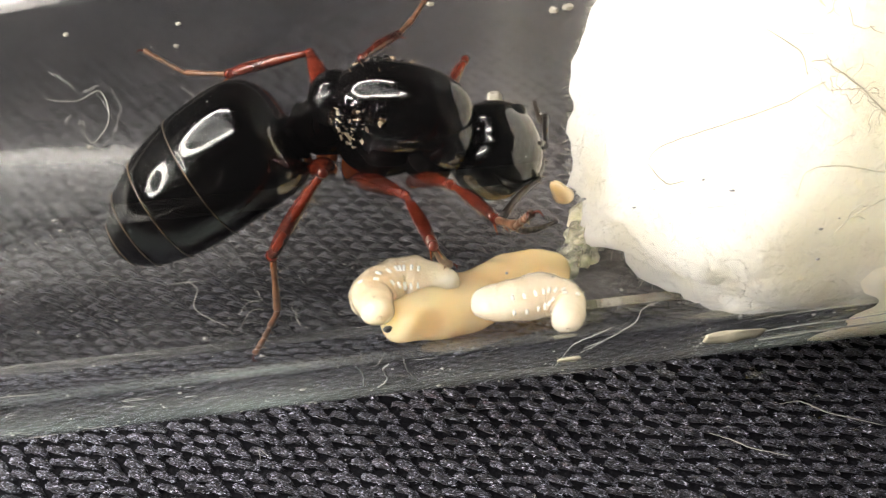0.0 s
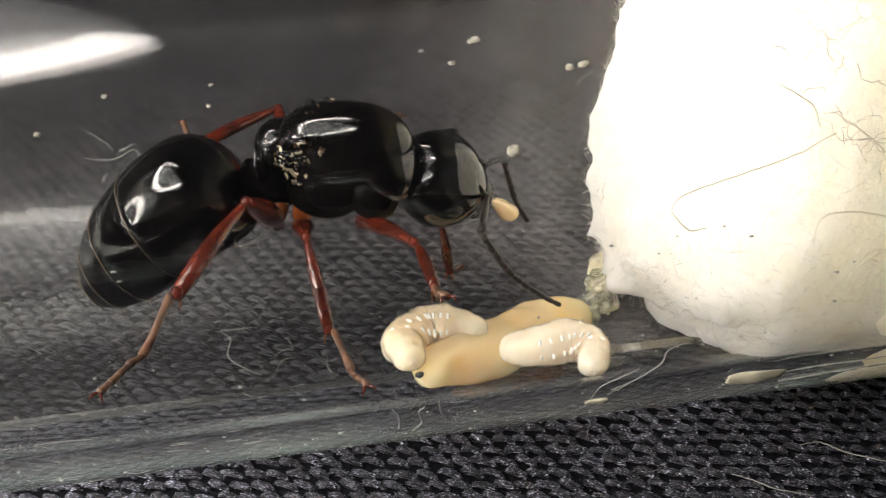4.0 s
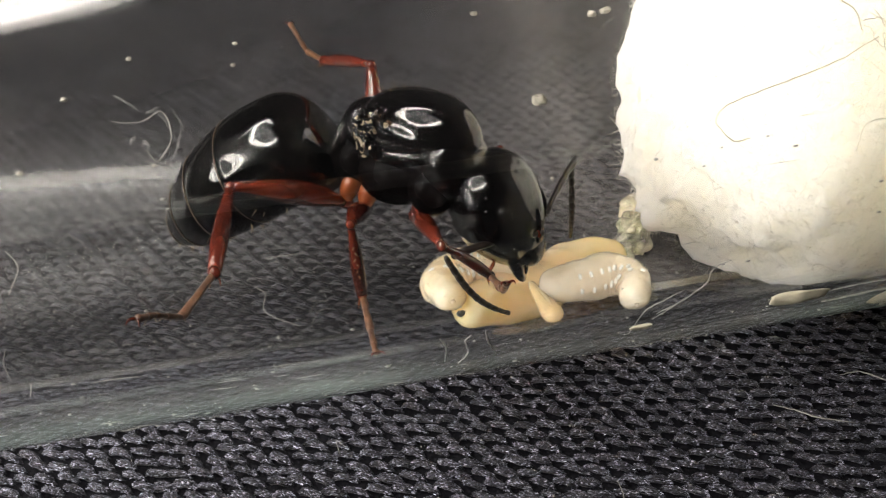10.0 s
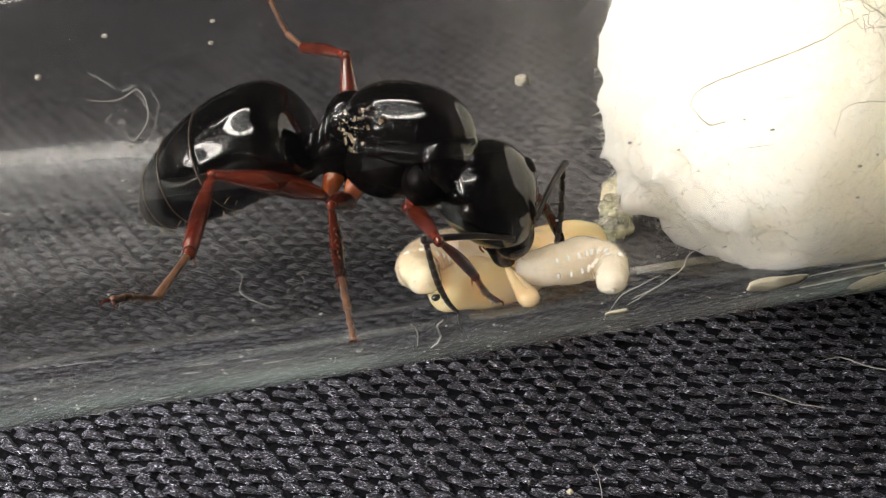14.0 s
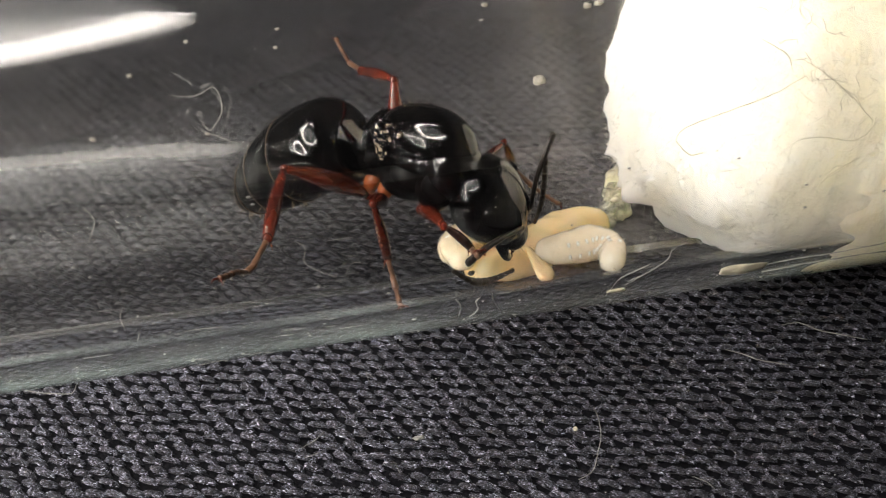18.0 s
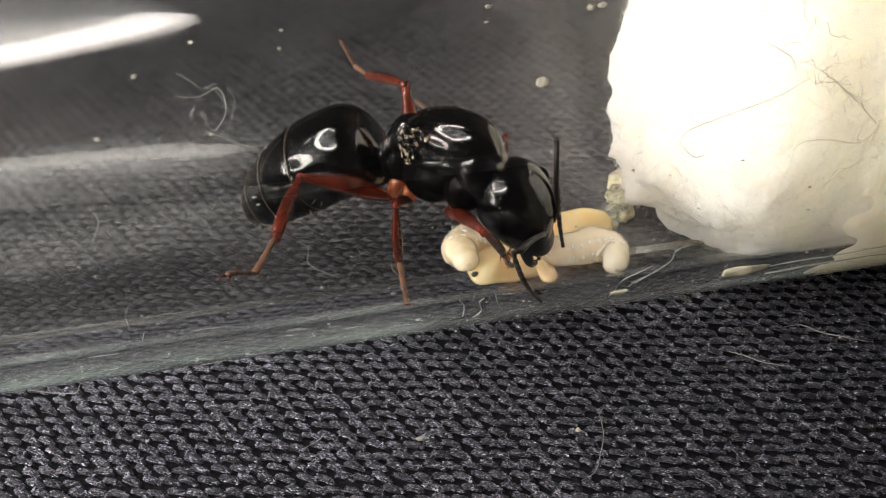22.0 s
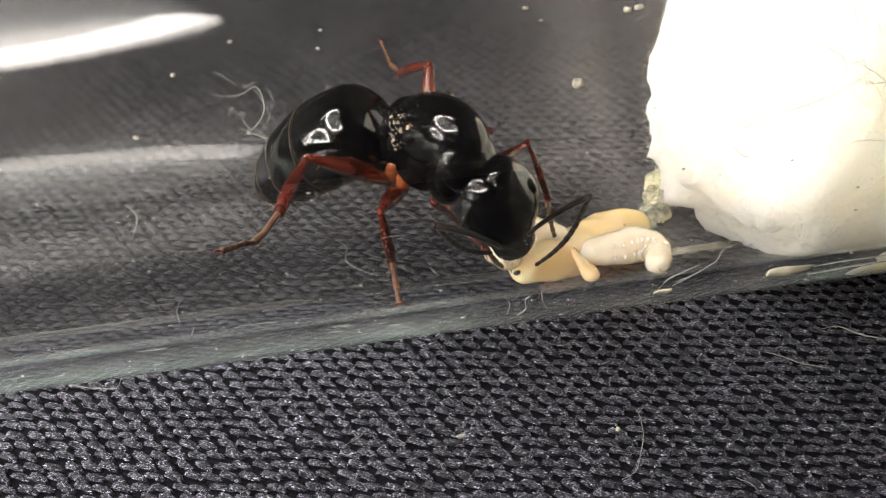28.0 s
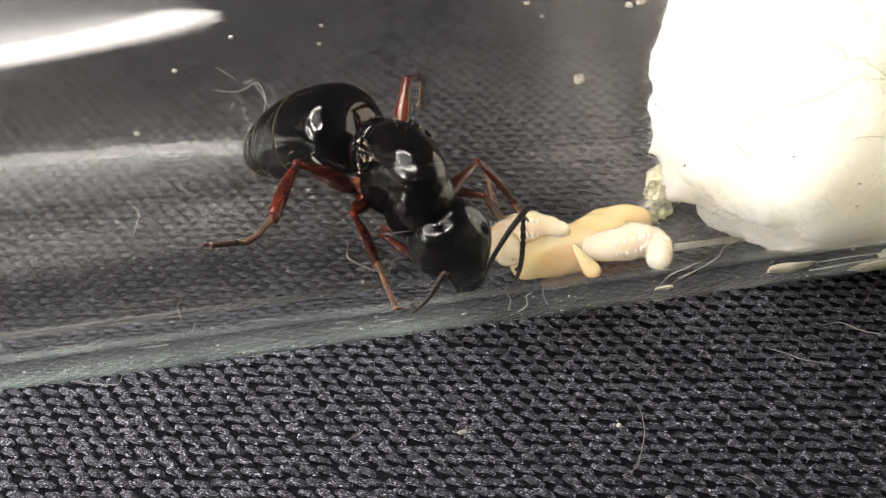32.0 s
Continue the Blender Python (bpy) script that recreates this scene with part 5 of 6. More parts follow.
    head_rows = [
        (0, 0.98, -3.28, 9.18, 69.4, 49.2, 39.6),
        (1, -0.09, -2.82, 9.65, 65.5, 46.2, 43.5),
        (2, -0.21, -2.96, 9.60, 62.5, 45.1, 45.8),
        (3, -1.05, -2.71, 9.38, 61.4, 45.8, 43.4),
        (3.5, -1.17, -2.72, 9.88, 62.3, 46.2, 42.5),
        (4.17, -1.46, -3.16, 10.18, 49.4, 50.0, 35.6),
        (4.83, -1.99, -3.97, 10.68, 21.1, 57.8, 20.0),
        (5.5, -2.28, -4.41, 10.98, -1.1, 60.1, 3.9),
        (6, -2.28, -4.42, 10.84, 10.4, 51.5, -1.0),
        (7, -0.75, -4.55, 9.72, -10.5, 63.5, -26.7),
        (8, -0.18, -5.02, 9.12, -33.2, 69.2, -43.9),
        (9, -0.34, -4.78, 8.95, -22.8, 64.8, -54.6),
        (10, -0.95, -4.91, 9.48, -15.8, 69.8, -37.8),
        (11, -0.59, -4.74, 8.65, -8.0, 67.6, -47.7),
        (12, -0.06, -4.48, 8.22, -7.0, 60.2, -57.2),
        (13, 0.06, -4.19, 8.43, 5.3, 45.7, -29.9),
        (14, -0.34, -4.39, 8.64, 22.1, 71.4, -35.6),
        (15.5, -1.01, -4.88, 8.94, 12.3, 73.3, -31.6),
        (17, -1.67, -5.47, 9.32, 4.4, 74.8, -25.4),
        (18, -1.58, -5.41, 9.51, -2.5, 69.2, -31.2),
        (19, -1.09, -5.42, 9.70, 14.2, 73.3, -22.7),
        (20, -0.57, -4.81, 9.53, -63.7, 68.6, -47.5),
        (21, -1.25, -5.08, 9.60, -10.8, 70.7, -39.7),
        (22, -0.75, -5.27, 9.29, -7.5, 66.3, -46.6),
        (23, -0.30, -4.88, 8.70, -6.9, 51.3, -41.3),
        (24, -0.49, -5.09, 8.66, -3.6, 38.1, -39.6),
        (25.5, -1.74, -5.49, 9.58, 14.8, 57.1, -43.8),
        (27, -3.04, -5.90, 10.47, 50.2, 75.4, -28.9),
        (28, -3.07, -6.10, 10.40, 54.7, 70.2, -25.7),
        (29, -3.80, -6.45, 9.80, 45.0, 72.9, -38.5),
        (30, -4.50, -6.58, 9.22, 88.6, 79.4, 6.5),
        (31, -4.42, -6.46, 9.32, 60.8, 64.8, -9.3),
        (32, -4.67, -6.59, 8.94, 78.4, 72.6, 3.7),
    ]
    heads = {t: mm_pose(*v) for t, *v in head_rows}
    walk(HEAD, [(t, back[t] @ m) for t, m in heads.items()])
    rf_rows = [
        (0, (0.09, -5.38, 9.43), (0.86, -7.37, 10.07), (1.32, -8.98, 11.51)),
        (1, (-0.76, -4.99, 9.95), (0.03, -6.83, 10.92), (0.52, -8.62, 12.13)),
        (2, (-0.94, -5.44, 9.56), (-0.20, -6.96, 10.99), (0.04, -8.66, 12.40)),
        (3, (-1.99, -5.34, 9.48), (-1.44, -7.26, 10.44), (-0.81, -9.14, 11.43)),
        (3.5, (-1.90, -5.37, 9.83), (-1.54, -7.48, 10.41), (-1.43, -9.39, 11.54)),
        (4.17, (-1.62, -5.80, 9.52), (-1.51, -7.93, 10.15), (-1.40, -9.77, 11.38)),
        (4.83, (-1.33, -5.90, 8.55), (-1.50, -7.91, 9.48), (-1.37, -9.78, 10.65)),
        (5.5, (-1.56, -5.76, 8.18), (-1.47, -7.82, 9.03), (-1.37, -9.71, 10.19)),
        (6, (-2.74, -7.11, 9.71), (-1.69, -6.75, 7.78), (-1.57, -8.54, 9.10)),
        (7, (-1.31, -7.21, 8.50), (-0.38, -6.83, 6.52), (0.27, -6.06, 4.54)),
        (8, (-1.60, -7.47, 8.46), (-0.74, -7.28, 6.42), (-0.79, -8.83, 8.02)),
        (9, (-1.34, -7.50, 8.11), (-0.45, -6.51, 6.33), (0.23, -5.40, 4.53)),
        (10, (-2.39, -7.52, 9.06), (-1.10, -7.04, 7.32), (-1.00, -8.79, 8.69)),
        (11, (-2.43, -7.25, 8.70), (-1.25, -6.65, 6.92), (-1.12, -8.41, 8.27)),
        (12, (-2.25, -6.95, 8.60), (-1.16, -6.45, 6.74), (-1.12, -8.19, 8.11)),
        (13, (-0.67, -7.08, 7.73), (0.44, -6.48, 5.90), (1.35, -5.57, 4.09)),
        (14, (-1.75, -7.25, 8.31), (-0.78, -6.78, 6.37), (-0.05, -6.15, 4.37)),
        (15.5, (-2.45, -7.38, 8.98), (-1.48, -6.94, 7.04), (-0.08, -8.44, 6.19)),
        (17, (-3.16, -7.51, 9.67), (-2.15, -7.19, 7.73), (-1.95, -8.84, 9.20)),
        (18, (-2.89, -7.75, 9.47), (-1.97, -7.10, 7.56), (-1.94, -8.66, 9.14)),
        (19, (-2.78, -7.68, 9.86), (-1.94, -7.04, 7.92), (-1.64, -8.78, 9.26)),
        (20, (-2.40, -7.33, 9.72), (-1.66, -7.06, 7.65), (-1.73, -8.90, 8.88)),
        (21, (-2.57, -7.71, 9.43), (-1.59, -7.11, 7.53), (-1.47, -8.80, 8.97)),
        (22, (-1.79, -7.78, 9.08), (-1.01, -7.07, 7.12), (-0.47, -6.13, 5.18)),
        (23, (-1.65, -7.61, 8.64), (-0.39, -7.24, 6.85), (0.18, -6.41, 4.87)),
        (24, (-1.72, -7.68, 8.58), (-0.47, -6.94, 6.90), (0.26, -6.29, 4.90)),
        (25.5, (-1.31, -6.89, 6.38), (-2.80, -5.46, 7.16), (-1.14, -5.99, 5.80)),
        (27, (-4.04, -4.08, 6.35), (-3.01, -6.05, 6.28), (-0.98, -6.21, 5.41)),
        (28, (-3.79, -4.27, 6.31), (-2.92, -6.27, 6.64), (-2.10, -5.64, 4.67)),
        (29, (-5.74, -3.34, 6.71), (-4.29, -3.59, 5.05), (-2.69, -5.10, 4.78)),
        (30, (-6.33, -3.64, 5.72), (-4.97, -5.39, 5.91), (-3.00, -5.13, 4.93)),
        (31, (-5.89, -3.66, 5.69), (-4.56, -4.11, 3.97), (-2.91, -5.20, 4.99)),
        (32, (-6.40, -3.87, 5.26), (-5.26, -5.73, 5.64), (-3.17, -5.25, 5.07)),
    ]
    move_leg(LEGS['rf'], rf_rows, root, back, 'rf')
    rm_rows = [
        (0, (-1.00, -4.59, 8.50), (-0.58, -6.91, 8.97), (-0.00, -5.67, 6.89)),
        (1, (-1.91, -4.60, 8.47), (-1.48, -6.87, 9.10), (-1.24, -5.35, 7.13)),
        (2, (-2.05, -4.74, 8.36), (-1.57, -6.96, 9.17), (-1.30, -5.47, 7.19)),
        (3, (-3.57, -4.93, 8.54), (-3.07, -7.21, 9.12), (-2.95, -5.69, 7.14)),
        (3.5, (-4.34, -4.69, 9.66), (-3.96, -6.91, 8.86), (-3.37, -9.28, 9.39)),
        (4.17, (-4.48, -5.11, 9.54), (-4.09, -6.98, 8.10), (-3.31, -9.36, 8.02)),
        (4.83, (-4.72, -5.75, 9.25), (-4.42, -6.44, 6.97), (-3.75, -7.36, 4.74)),
        (5.5, (-4.87, -6.05, 9.08), (-4.64, -6.17, 6.69), (-4.23, -6.22, 4.22)),
        (6, (-5.14, -6.08, 8.93), (-4.80, -6.03, 6.55), (-4.31, -8.44, 6.96)),
        (7, (-4.48, -5.95, 8.58), (-4.39, -5.83, 6.18), (-4.26, -8.25, 6.82)),
        (8, (-4.44, -5.96, 8.26), (-4.29, -5.45, 5.91), (-4.28, -7.89, 6.44)),
        (9, (-4.05, -5.76, 8.66), (-4.24, -5.80, 6.27), (-4.30, -8.29, 6.39)),
        (10, (-4.51, -5.96, 8.76), (-4.49, -6.14, 6.35), (-4.33, -8.59, 6.77)),
        (11, (-4.42, -5.67, 8.59), (-4.45, -5.94, 6.21), (-4.29, -8.41, 6.55)),
        (12, (-4.04, -5.55, 8.52), (-4.21, -5.88, 6.14), (-4.30, -8.36, 6.49)),
        (13, (-3.97, -5.43, 8.16), (-4.12, -5.54, 5.75), (-4.29, -8.04, 5.81)),
        (14, (-4.27, -5.68, 8.53), (-4.32, -5.84, 6.13), (-4.19, -8.30, 6.46)),
        (15.5, (-4.63, -5.80, 8.73), (-4.53, -5.93, 6.33), (-4.28, -8.40, 6.57)),
        (17, (-4.98, -6.02, 9.02), (-4.72, -6.10, 6.63), (-4.37, -8.57, 6.77)),
        (18, (-4.91, -6.08, 9.06), (-4.66, -6.34, 6.68), (-4.45, -8.80, 7.07)),
        (19, (-4.58, -6.21, 9.19), (-4.54, -6.27, 6.79), (-4.44, -8.74, 7.15)),
        (20, (-4.38, -6.05, 9.05), (-4.47, -6.16, 6.64), (-4.44, -8.65, 6.87)),
        (21, (-4.74, -6.10, 9.03), (-4.64, -6.42, 6.65), (-4.41, -8.84, 7.24)),
        (22, (-4.33, -6.06, 8.91), (-4.43, -6.32, 6.51), (-4.39, -8.72, 7.19)),
        (23, (-4.20, -5.83, 8.72), (-4.31, -5.92, 6.33), (-4.36, -8.42, 6.47)),
        (24, (-4.15, -5.66, 8.63), (-4.25, -5.99, 6.25), (-4.36, -8.47, 6.57)),
        (25.5, (-5.25, -6.12, 8.99), (-5.21, -6.12, 6.59), (-5.20, -8.60, 6.93)),
        (27, (-6.36, -6.50, 9.25), (-6.20, -6.26, 6.86), (-6.06, -8.72, 7.27)),
        (28, (-6.36, -6.45, 9.29), (-6.17, -6.42, 6.88), (-6.12, -8.84, 7.52)),
        (29, (-6.68, -6.26, 8.97), (-6.31, -6.36, 6.60), (-6.16, -8.73, 7.38)),
        (30, (-7.09, -6.04, 8.88), (-6.60, -6.15, 6.53), (-6.18, -8.57, 6.95)),
        (31, (-7.09, -6.08, 8.90), (-6.65, -6.15, 6.54), (-6.26, -8.56, 7.10)),
        (32, (-7.27, -6.03, 8.76), (-6.74, -6.06, 6.41), (-6.24, -8.45, 6.91)),
    ]
    move_leg(LEGS['rm'], rm_rows, root, back, 'rm')
    rh_rows = [
        (0, (-3.05, -4.96, 9.86), (-4.62, -5.01, 7.24), (-5.49, -5.95, 4.27)),
        (1, (-4.13, -4.74, 10.40), (-5.17, -5.11, 7.55), (-5.44, -6.05, 4.46)),
        (2, (-4.19, -4.86, 10.18), (-5.27, -5.14, 7.34), (-5.41, -5.95, 4.21)),
        (3, (-5.29, -4.84, 10.24), (-5.85, -4.92, 7.25), (-5.50, -5.59, 4.09)),
        (3.5, (-5.35, -4.63, 10.75), (-7.36, -6.90, 10.40), (-8.39, -9.89, 11.08)),
        (4.17, (-6.04, -4.80, 10.77), (-7.63, -7.38, 10.46), (-9.18, -10.21, 10.17)),
        (4.83, (-7.29, -4.92, 10.61), (-7.80, -7.92, 10.61), (-9.79, -8.50, 8.13)),
        (5.5, (-7.89, -4.92, 10.45), (-7.91, -7.96, 10.69), (-9.61, -7.82, 7.94)),
        (6, (-7.83, -4.86, 10.40), (-8.15, -7.90, 10.52), (-9.85, -7.79, 7.76)),
        (7, (-7.27, -4.46, 9.13), (-8.02, -7.42, 9.15), (-9.88, -9.82, 10.26)),
        (8, (-7.04, -4.31, 8.89), (-7.87, -7.25, 8.93), (-9.60, -9.70, 10.14)),
        (9, (-7.17, -4.05, 8.62), (-7.93, -7.00, 8.81), (-9.20, -9.75, 9.93)),
        (10, (-7.52, -4.03, 9.00), (-7.98, -7.05, 8.86), (-9.44, -9.69, 10.02)),
        (11, (-7.38, -4.00, 8.73), (-7.96, -7.00, 8.79), (-9.35, -9.66, 10.01)),
        (12, (-7.18, -4.02, 8.46), (-7.96, -6.97, 8.66), (-9.21, -9.70, 9.85)),
        (13, (-6.97, -3.62, 7.96), (-7.88, -6.50, 8.42), (-9.14, -9.27, 9.54)),
        (14, (-7.27, -4.00, 8.69), (-7.79, -7.00, 8.87), (-9.17, -9.69, 10.03)),
        (15.5, (-7.50, -4.07, 8.98), (-8.06, -7.07, 9.07), (-9.10, -9.82, 10.41)),
        (17, (-7.70, -4.22, 9.32), (-8.32, -7.21, 9.36), (-9.02, -9.99, 10.87)),
        (18, (-7.60, -4.30, 9.40), (-8.25, -7.29, 9.47), (-9.49, -10.01, 10.71)),
        (19, (-7.46, -4.39, 9.30), (-8.19, -7.34, 9.57), (-9.72, -9.92, 10.80)),
        (20, (-7.43, -3.76, 9.06), (-8.25, -6.68, 9.40), (-9.50, -9.54, 10.28)),
        (21, (-7.65, -4.00, 9.09), (-8.38, -6.94, 9.46), (-9.47, -9.80, 10.54)),
        (22, (-7.30, -4.06, 8.79), (-8.17, -6.95, 9.20), (-9.48, -9.65, 10.42)),
        (23, (-7.08, -4.19, 8.69), (-8.15, -7.00, 9.17), (-9.49, -9.69, 10.39)),
        (24, (-7.04, -4.06, 8.38), (-8.01, -6.88, 9.03), (-9.51, -9.49, 10.21)),
        (25.5, (-7.82, -4.10, 9.16), (-8.36, -7.09, 9.43), (-9.76, -9.80, 10.53)),
        (27, (-8.63, -4.13, 9.89), (-8.72, -7.18, 9.81), (-10.00, -9.99, 10.79)),
        (28, (-8.45, -4.48, 10.09), (-9.33, -7.33, 10.76), (-10.85, -9.96, 11.86)),
        (29, (-8.44, -4.38, 9.92), (-9.39, -7.23, 10.46), (-10.96, -9.84, 11.57)),
        (30, (-8.68, -4.48, 9.93), (-9.51, -7.34, 10.56), (-10.98, -9.97, 11.73)),
        (31, (-8.88, -4.40, 9.90), (-9.62, -7.28, 10.55), (-11.00, -9.95, 11.76)),
        (32, (-8.88, -4.55, 9.83), (-9.60, -7.44, 10.48), (-11.15, -9.89, 11.94)),
    ]
    move_leg(LEGS['rh'], rh_rows, root, back, 'rh')
    lf_rows = [
        (0, (1.37, 0.40, 9.08), (1.18, 1.78, 7.36), (1.27, 2.94, 5.46)),
        (1, (0.83, 0.32, 9.09), (1.12, 1.75, 7.41), (1.21, 2.91, 5.52)),
        (2, (0.42, 0.47, 8.99), (1.15, 1.79, 7.35), (1.21, 2.93, 5.45)),
        (3, (-0.15, 0.30, 8.54), (1.11, 1.74, 7.39), (1.21, 2.89, 5.51)),
        (3.5, (-0.42, -0.91, 6.36), (-0.26, -1.20, 4.16), (0.31, 0.50, 2.86)),
        (4.17, (-0.45, -1.43, 6.50), (-0.18, -1.48, 4.30), (0.52, 0.02, 2.83)),
        (4.83, (-0.57, -2.36, 6.85), (-0.03, -1.96, 4.73), (0.85, -1.04, 2.91)),
        (5.5, (-0.69, -2.90, 7.07), (0.00, -2.26, 5.06), (0.94, -1.69, 3.13)),
        (6, (-0.72, -3.39, 6.78), (-1.03, -3.56, 4.59), (-0.87, -2.36, 2.72)),
        (7, (0.80, -1.84, 7.90), (-0.17, -2.75, 6.13), (-0.60, -2.50, 3.97)),
        (8, (1.08, -2.46, 7.90), (-0.17, -2.74, 6.09), (-0.59, -2.49, 3.93)),
        (9, (0.69, -1.61, 6.52), (-0.56, -3.32, 5.85), (-0.56, -2.45, 3.81)),
        (10, (0.28, -1.78, 7.21), (-0.57, -3.32, 5.86), (-0.57, -2.45, 3.82)),
        (11, (0.44, -1.61, 7.09), (-0.51, -3.23, 5.92), (-0.57, -2.45, 3.84)),
        (12, (1.02, -1.59, 6.31), (-0.48, -3.18, 5.93), (-0.57, -2.45, 3.83)),
        (13, (1.21, -1.53, 6.67), (-0.31, -2.99, 5.99), (-0.58, -2.44, 3.86)),
        (14, (1.46, -4.17, 6.65), (2.29, -4.37, 4.60), (3.58, -3.58, 2.98)),
        (15.5, (1.03, -3.31, 7.12), (1.47, -3.12, 4.95), (3.11, -3.26, 3.46)),
        (17, (-0.06, -2.69, 7.63), (0.60, -1.97, 5.64), (2.17, -2.99, 4.44)),
        (18, (0.05, -2.65, 7.74), (0.57, -1.99, 5.70), (2.13, -2.98, 4.46)),
        (19, (0.21, -2.32, 7.76), (0.58, -1.98, 5.60), (2.17, -3.01, 4.44)),
        (20, (-0.44, -2.56, 5.20), (-0.40, -4.70, 5.75), (0.12, -3.62, 3.90)),
        (21, (-0.15, -1.99, 7.70), (-0.32, -3.80, 6.41), (0.07, -3.65, 4.23)),
        (22, (0.10, -1.96, 7.48), (-0.33, -3.83, 6.38), (0.07, -3.65, 4.21)),
        (23, (0.76, -1.92, 6.54), (-0.34, -3.84, 6.37), (0.07, -3.64, 4.20)),
        (24, (0.71, -2.12, 6.34), (-0.44, -4.02, 6.38), (0.06, -3.65, 4.26)),
        (25.5, (-0.12, -2.62, 7.28), (-0.61, -4.33, 5.94), (0.43, -4.13, 3.99)),
        (27, (-1.02, -3.14, 8.21), (-0.57, -3.80, 6.14), (0.42, -4.67, 4.35)),
        (28, (-0.93, -3.17, 8.38), (-0.32, -4.07, 6.45), (0.03, -4.53, 4.30)),
        (29, (-1.67, -3.07, 8.09), (-0.78, -3.58, 6.12), (0.25, -4.69, 4.49)),
        (30, (-2.48, -2.96, 7.72), (-1.39, -3.44, 5.85), (-0.37, -4.85, 4.45)),
        (31, (-2.34, -2.97, 7.89), (-1.37, -3.55, 5.98), (-0.36, -4.84, 4.49)),
        (32, (-2.70, -2.93, 7.36), (-1.46, -3.43, 5.59), (-0.35, -4.72, 4.16)),
    ]
    move_leg(LEGS['lf'], lf_rows, root, back, 'lf')
    lm_rows = [
        (0, (-1.62, 1.46, 8.73), (-0.32, 3.41, 8.21), (0.81, 5.63, 8.04)),
        (1, (-2.56, 1.19, 9.59), (-1.45, 2.99, 8.44), (-0.28, 5.05, 7.66)),
        (2, (-2.62, 1.04, 9.43), (-1.42, 2.78, 8.28), (-0.28, 4.93, 7.77)),
        (3, (-3.22, 0.85, 9.48), (-2.21, 2.67, 8.27), (-0.64, 4.39, 7.38)),
        (3.5, (-3.41, 1.12, 9.52), (-2.51, 3.09, 8.48), (-0.69, 4.38, 7.35)),
        (4.17, (-3.13, 0.91, 9.23), (-2.69, 2.90, 7.93), (-1.27, 4.31, 6.45)),
        (4.83, (-2.68, 0.35, 8.50), (-3.17, 2.26, 7.14), (-2.94, 3.79, 5.17)),
        (5.5, (-2.53, -0.11, 8.11), (-3.34, 1.74, 6.81), (-3.80, 3.22, 4.85)),
        (6, (-2.46, -0.21, 7.88), (-3.31, 1.70, 6.69), (-3.79, 3.24, 4.78)),
        (7, (-1.25, -0.18, 7.09), (-2.15, 1.89, 6.25), (-2.80, 3.55, 4.50)),
        (8, (-0.83, -0.50, 6.65), (-1.78, 1.63, 6.09), (-2.54, 3.58, 4.70)),
        (9, (-0.93, -0.35, 6.47), (-1.83, 1.82, 5.97), (-2.57, 3.75, 4.57)),
        (10, (-1.20, -0.56, 6.80), (-2.10, 1.58, 6.16), (-2.79, 3.50, 4.71)),
        (11, (-1.38, -0.28, 6.29), (-2.26, 1.92, 5.88), (-3.00, 3.88, 4.53)),
        (12, (-1.36, -0.02, 6.13), (-2.18, 2.21, 5.79), (-2.83, 4.02, 4.20)),
        (13, (-1.07, -0.06, 5.66), (-1.86, 2.20, 5.63), (-2.57, 4.29, 4.44)),
        (14, (-1.57, -0.05, 6.22), (-2.35, 2.18, 5.82), (-2.95, 4.00, 4.21)),
        (15.5, (-1.53, -0.59, 6.29), (-2.42, 1.63, 5.99), (-3.05, 3.63, 4.64)),
        (17, (-1.53, -1.27, 6.44), (-2.46, 0.94, 6.26), (-3.13, 3.10, 5.21)),
        (18, (-1.46, -1.23, 6.57), (-2.38, 0.98, 6.32), (-3.02, 3.12, 5.21)),
        (19, (-1.09, -1.17, 6.89), (-2.00, 1.02, 6.48), (-2.61, 3.08, 5.22)),
        (20, (-1.45, -0.70, 6.52), (-2.25, 1.55, 6.27), (-2.92, 3.67, 5.12)),
        (21, (-1.49, -0.99, 6.51), (-2.35, 1.24, 6.28), (-3.06, 3.41, 5.27)),
        (22, (-0.97, -1.07, 6.40), (-1.85, 1.17, 6.24), (-2.57, 3.37, 5.32)),
        (23, (-1.28, -0.64, 6.05), (-2.07, 1.63, 6.07), (-2.76, 3.89, 5.25)),
        (24, (-1.02, -0.91, 5.76), (-1.84, 1.34, 5.95), (-2.59, 3.68, 5.48)),
        (25.5, (-1.49, -1.35, 6.65), (-2.40, 0.87, 6.42), (-3.12, 3.09, 5.54)),
        (27, (-2.05, -1.85, 7.52), (-2.96, 0.30, 6.90), (-3.62, 2.35, 5.65)),
        (28, (-2.01, -1.75, 7.88), (-2.91, 0.34, 7.10), (-3.56, 2.32, 5.72)),
        (29, (-1.93, -2.85, 6.39), (-0.98, -2.07, 4.32), (-2.21, 0.00, 4.99)),
        (30, (-2.42, -3.54, 6.30), (-1.47, -2.62, 4.29), (-2.11, -0.28, 4.90)),
        (31, (-2.46, -3.71, 6.48), (-1.74, -2.92, 4.33), (-2.09, -0.49, 4.86)),
        (32, (-2.65, -3.74, 6.46), (-1.85, -3.10, 4.29), (-2.07, -0.67, 4.82)),
    ]
    move_leg(LEGS['lm'], lm_rows, root, back, 'lm')
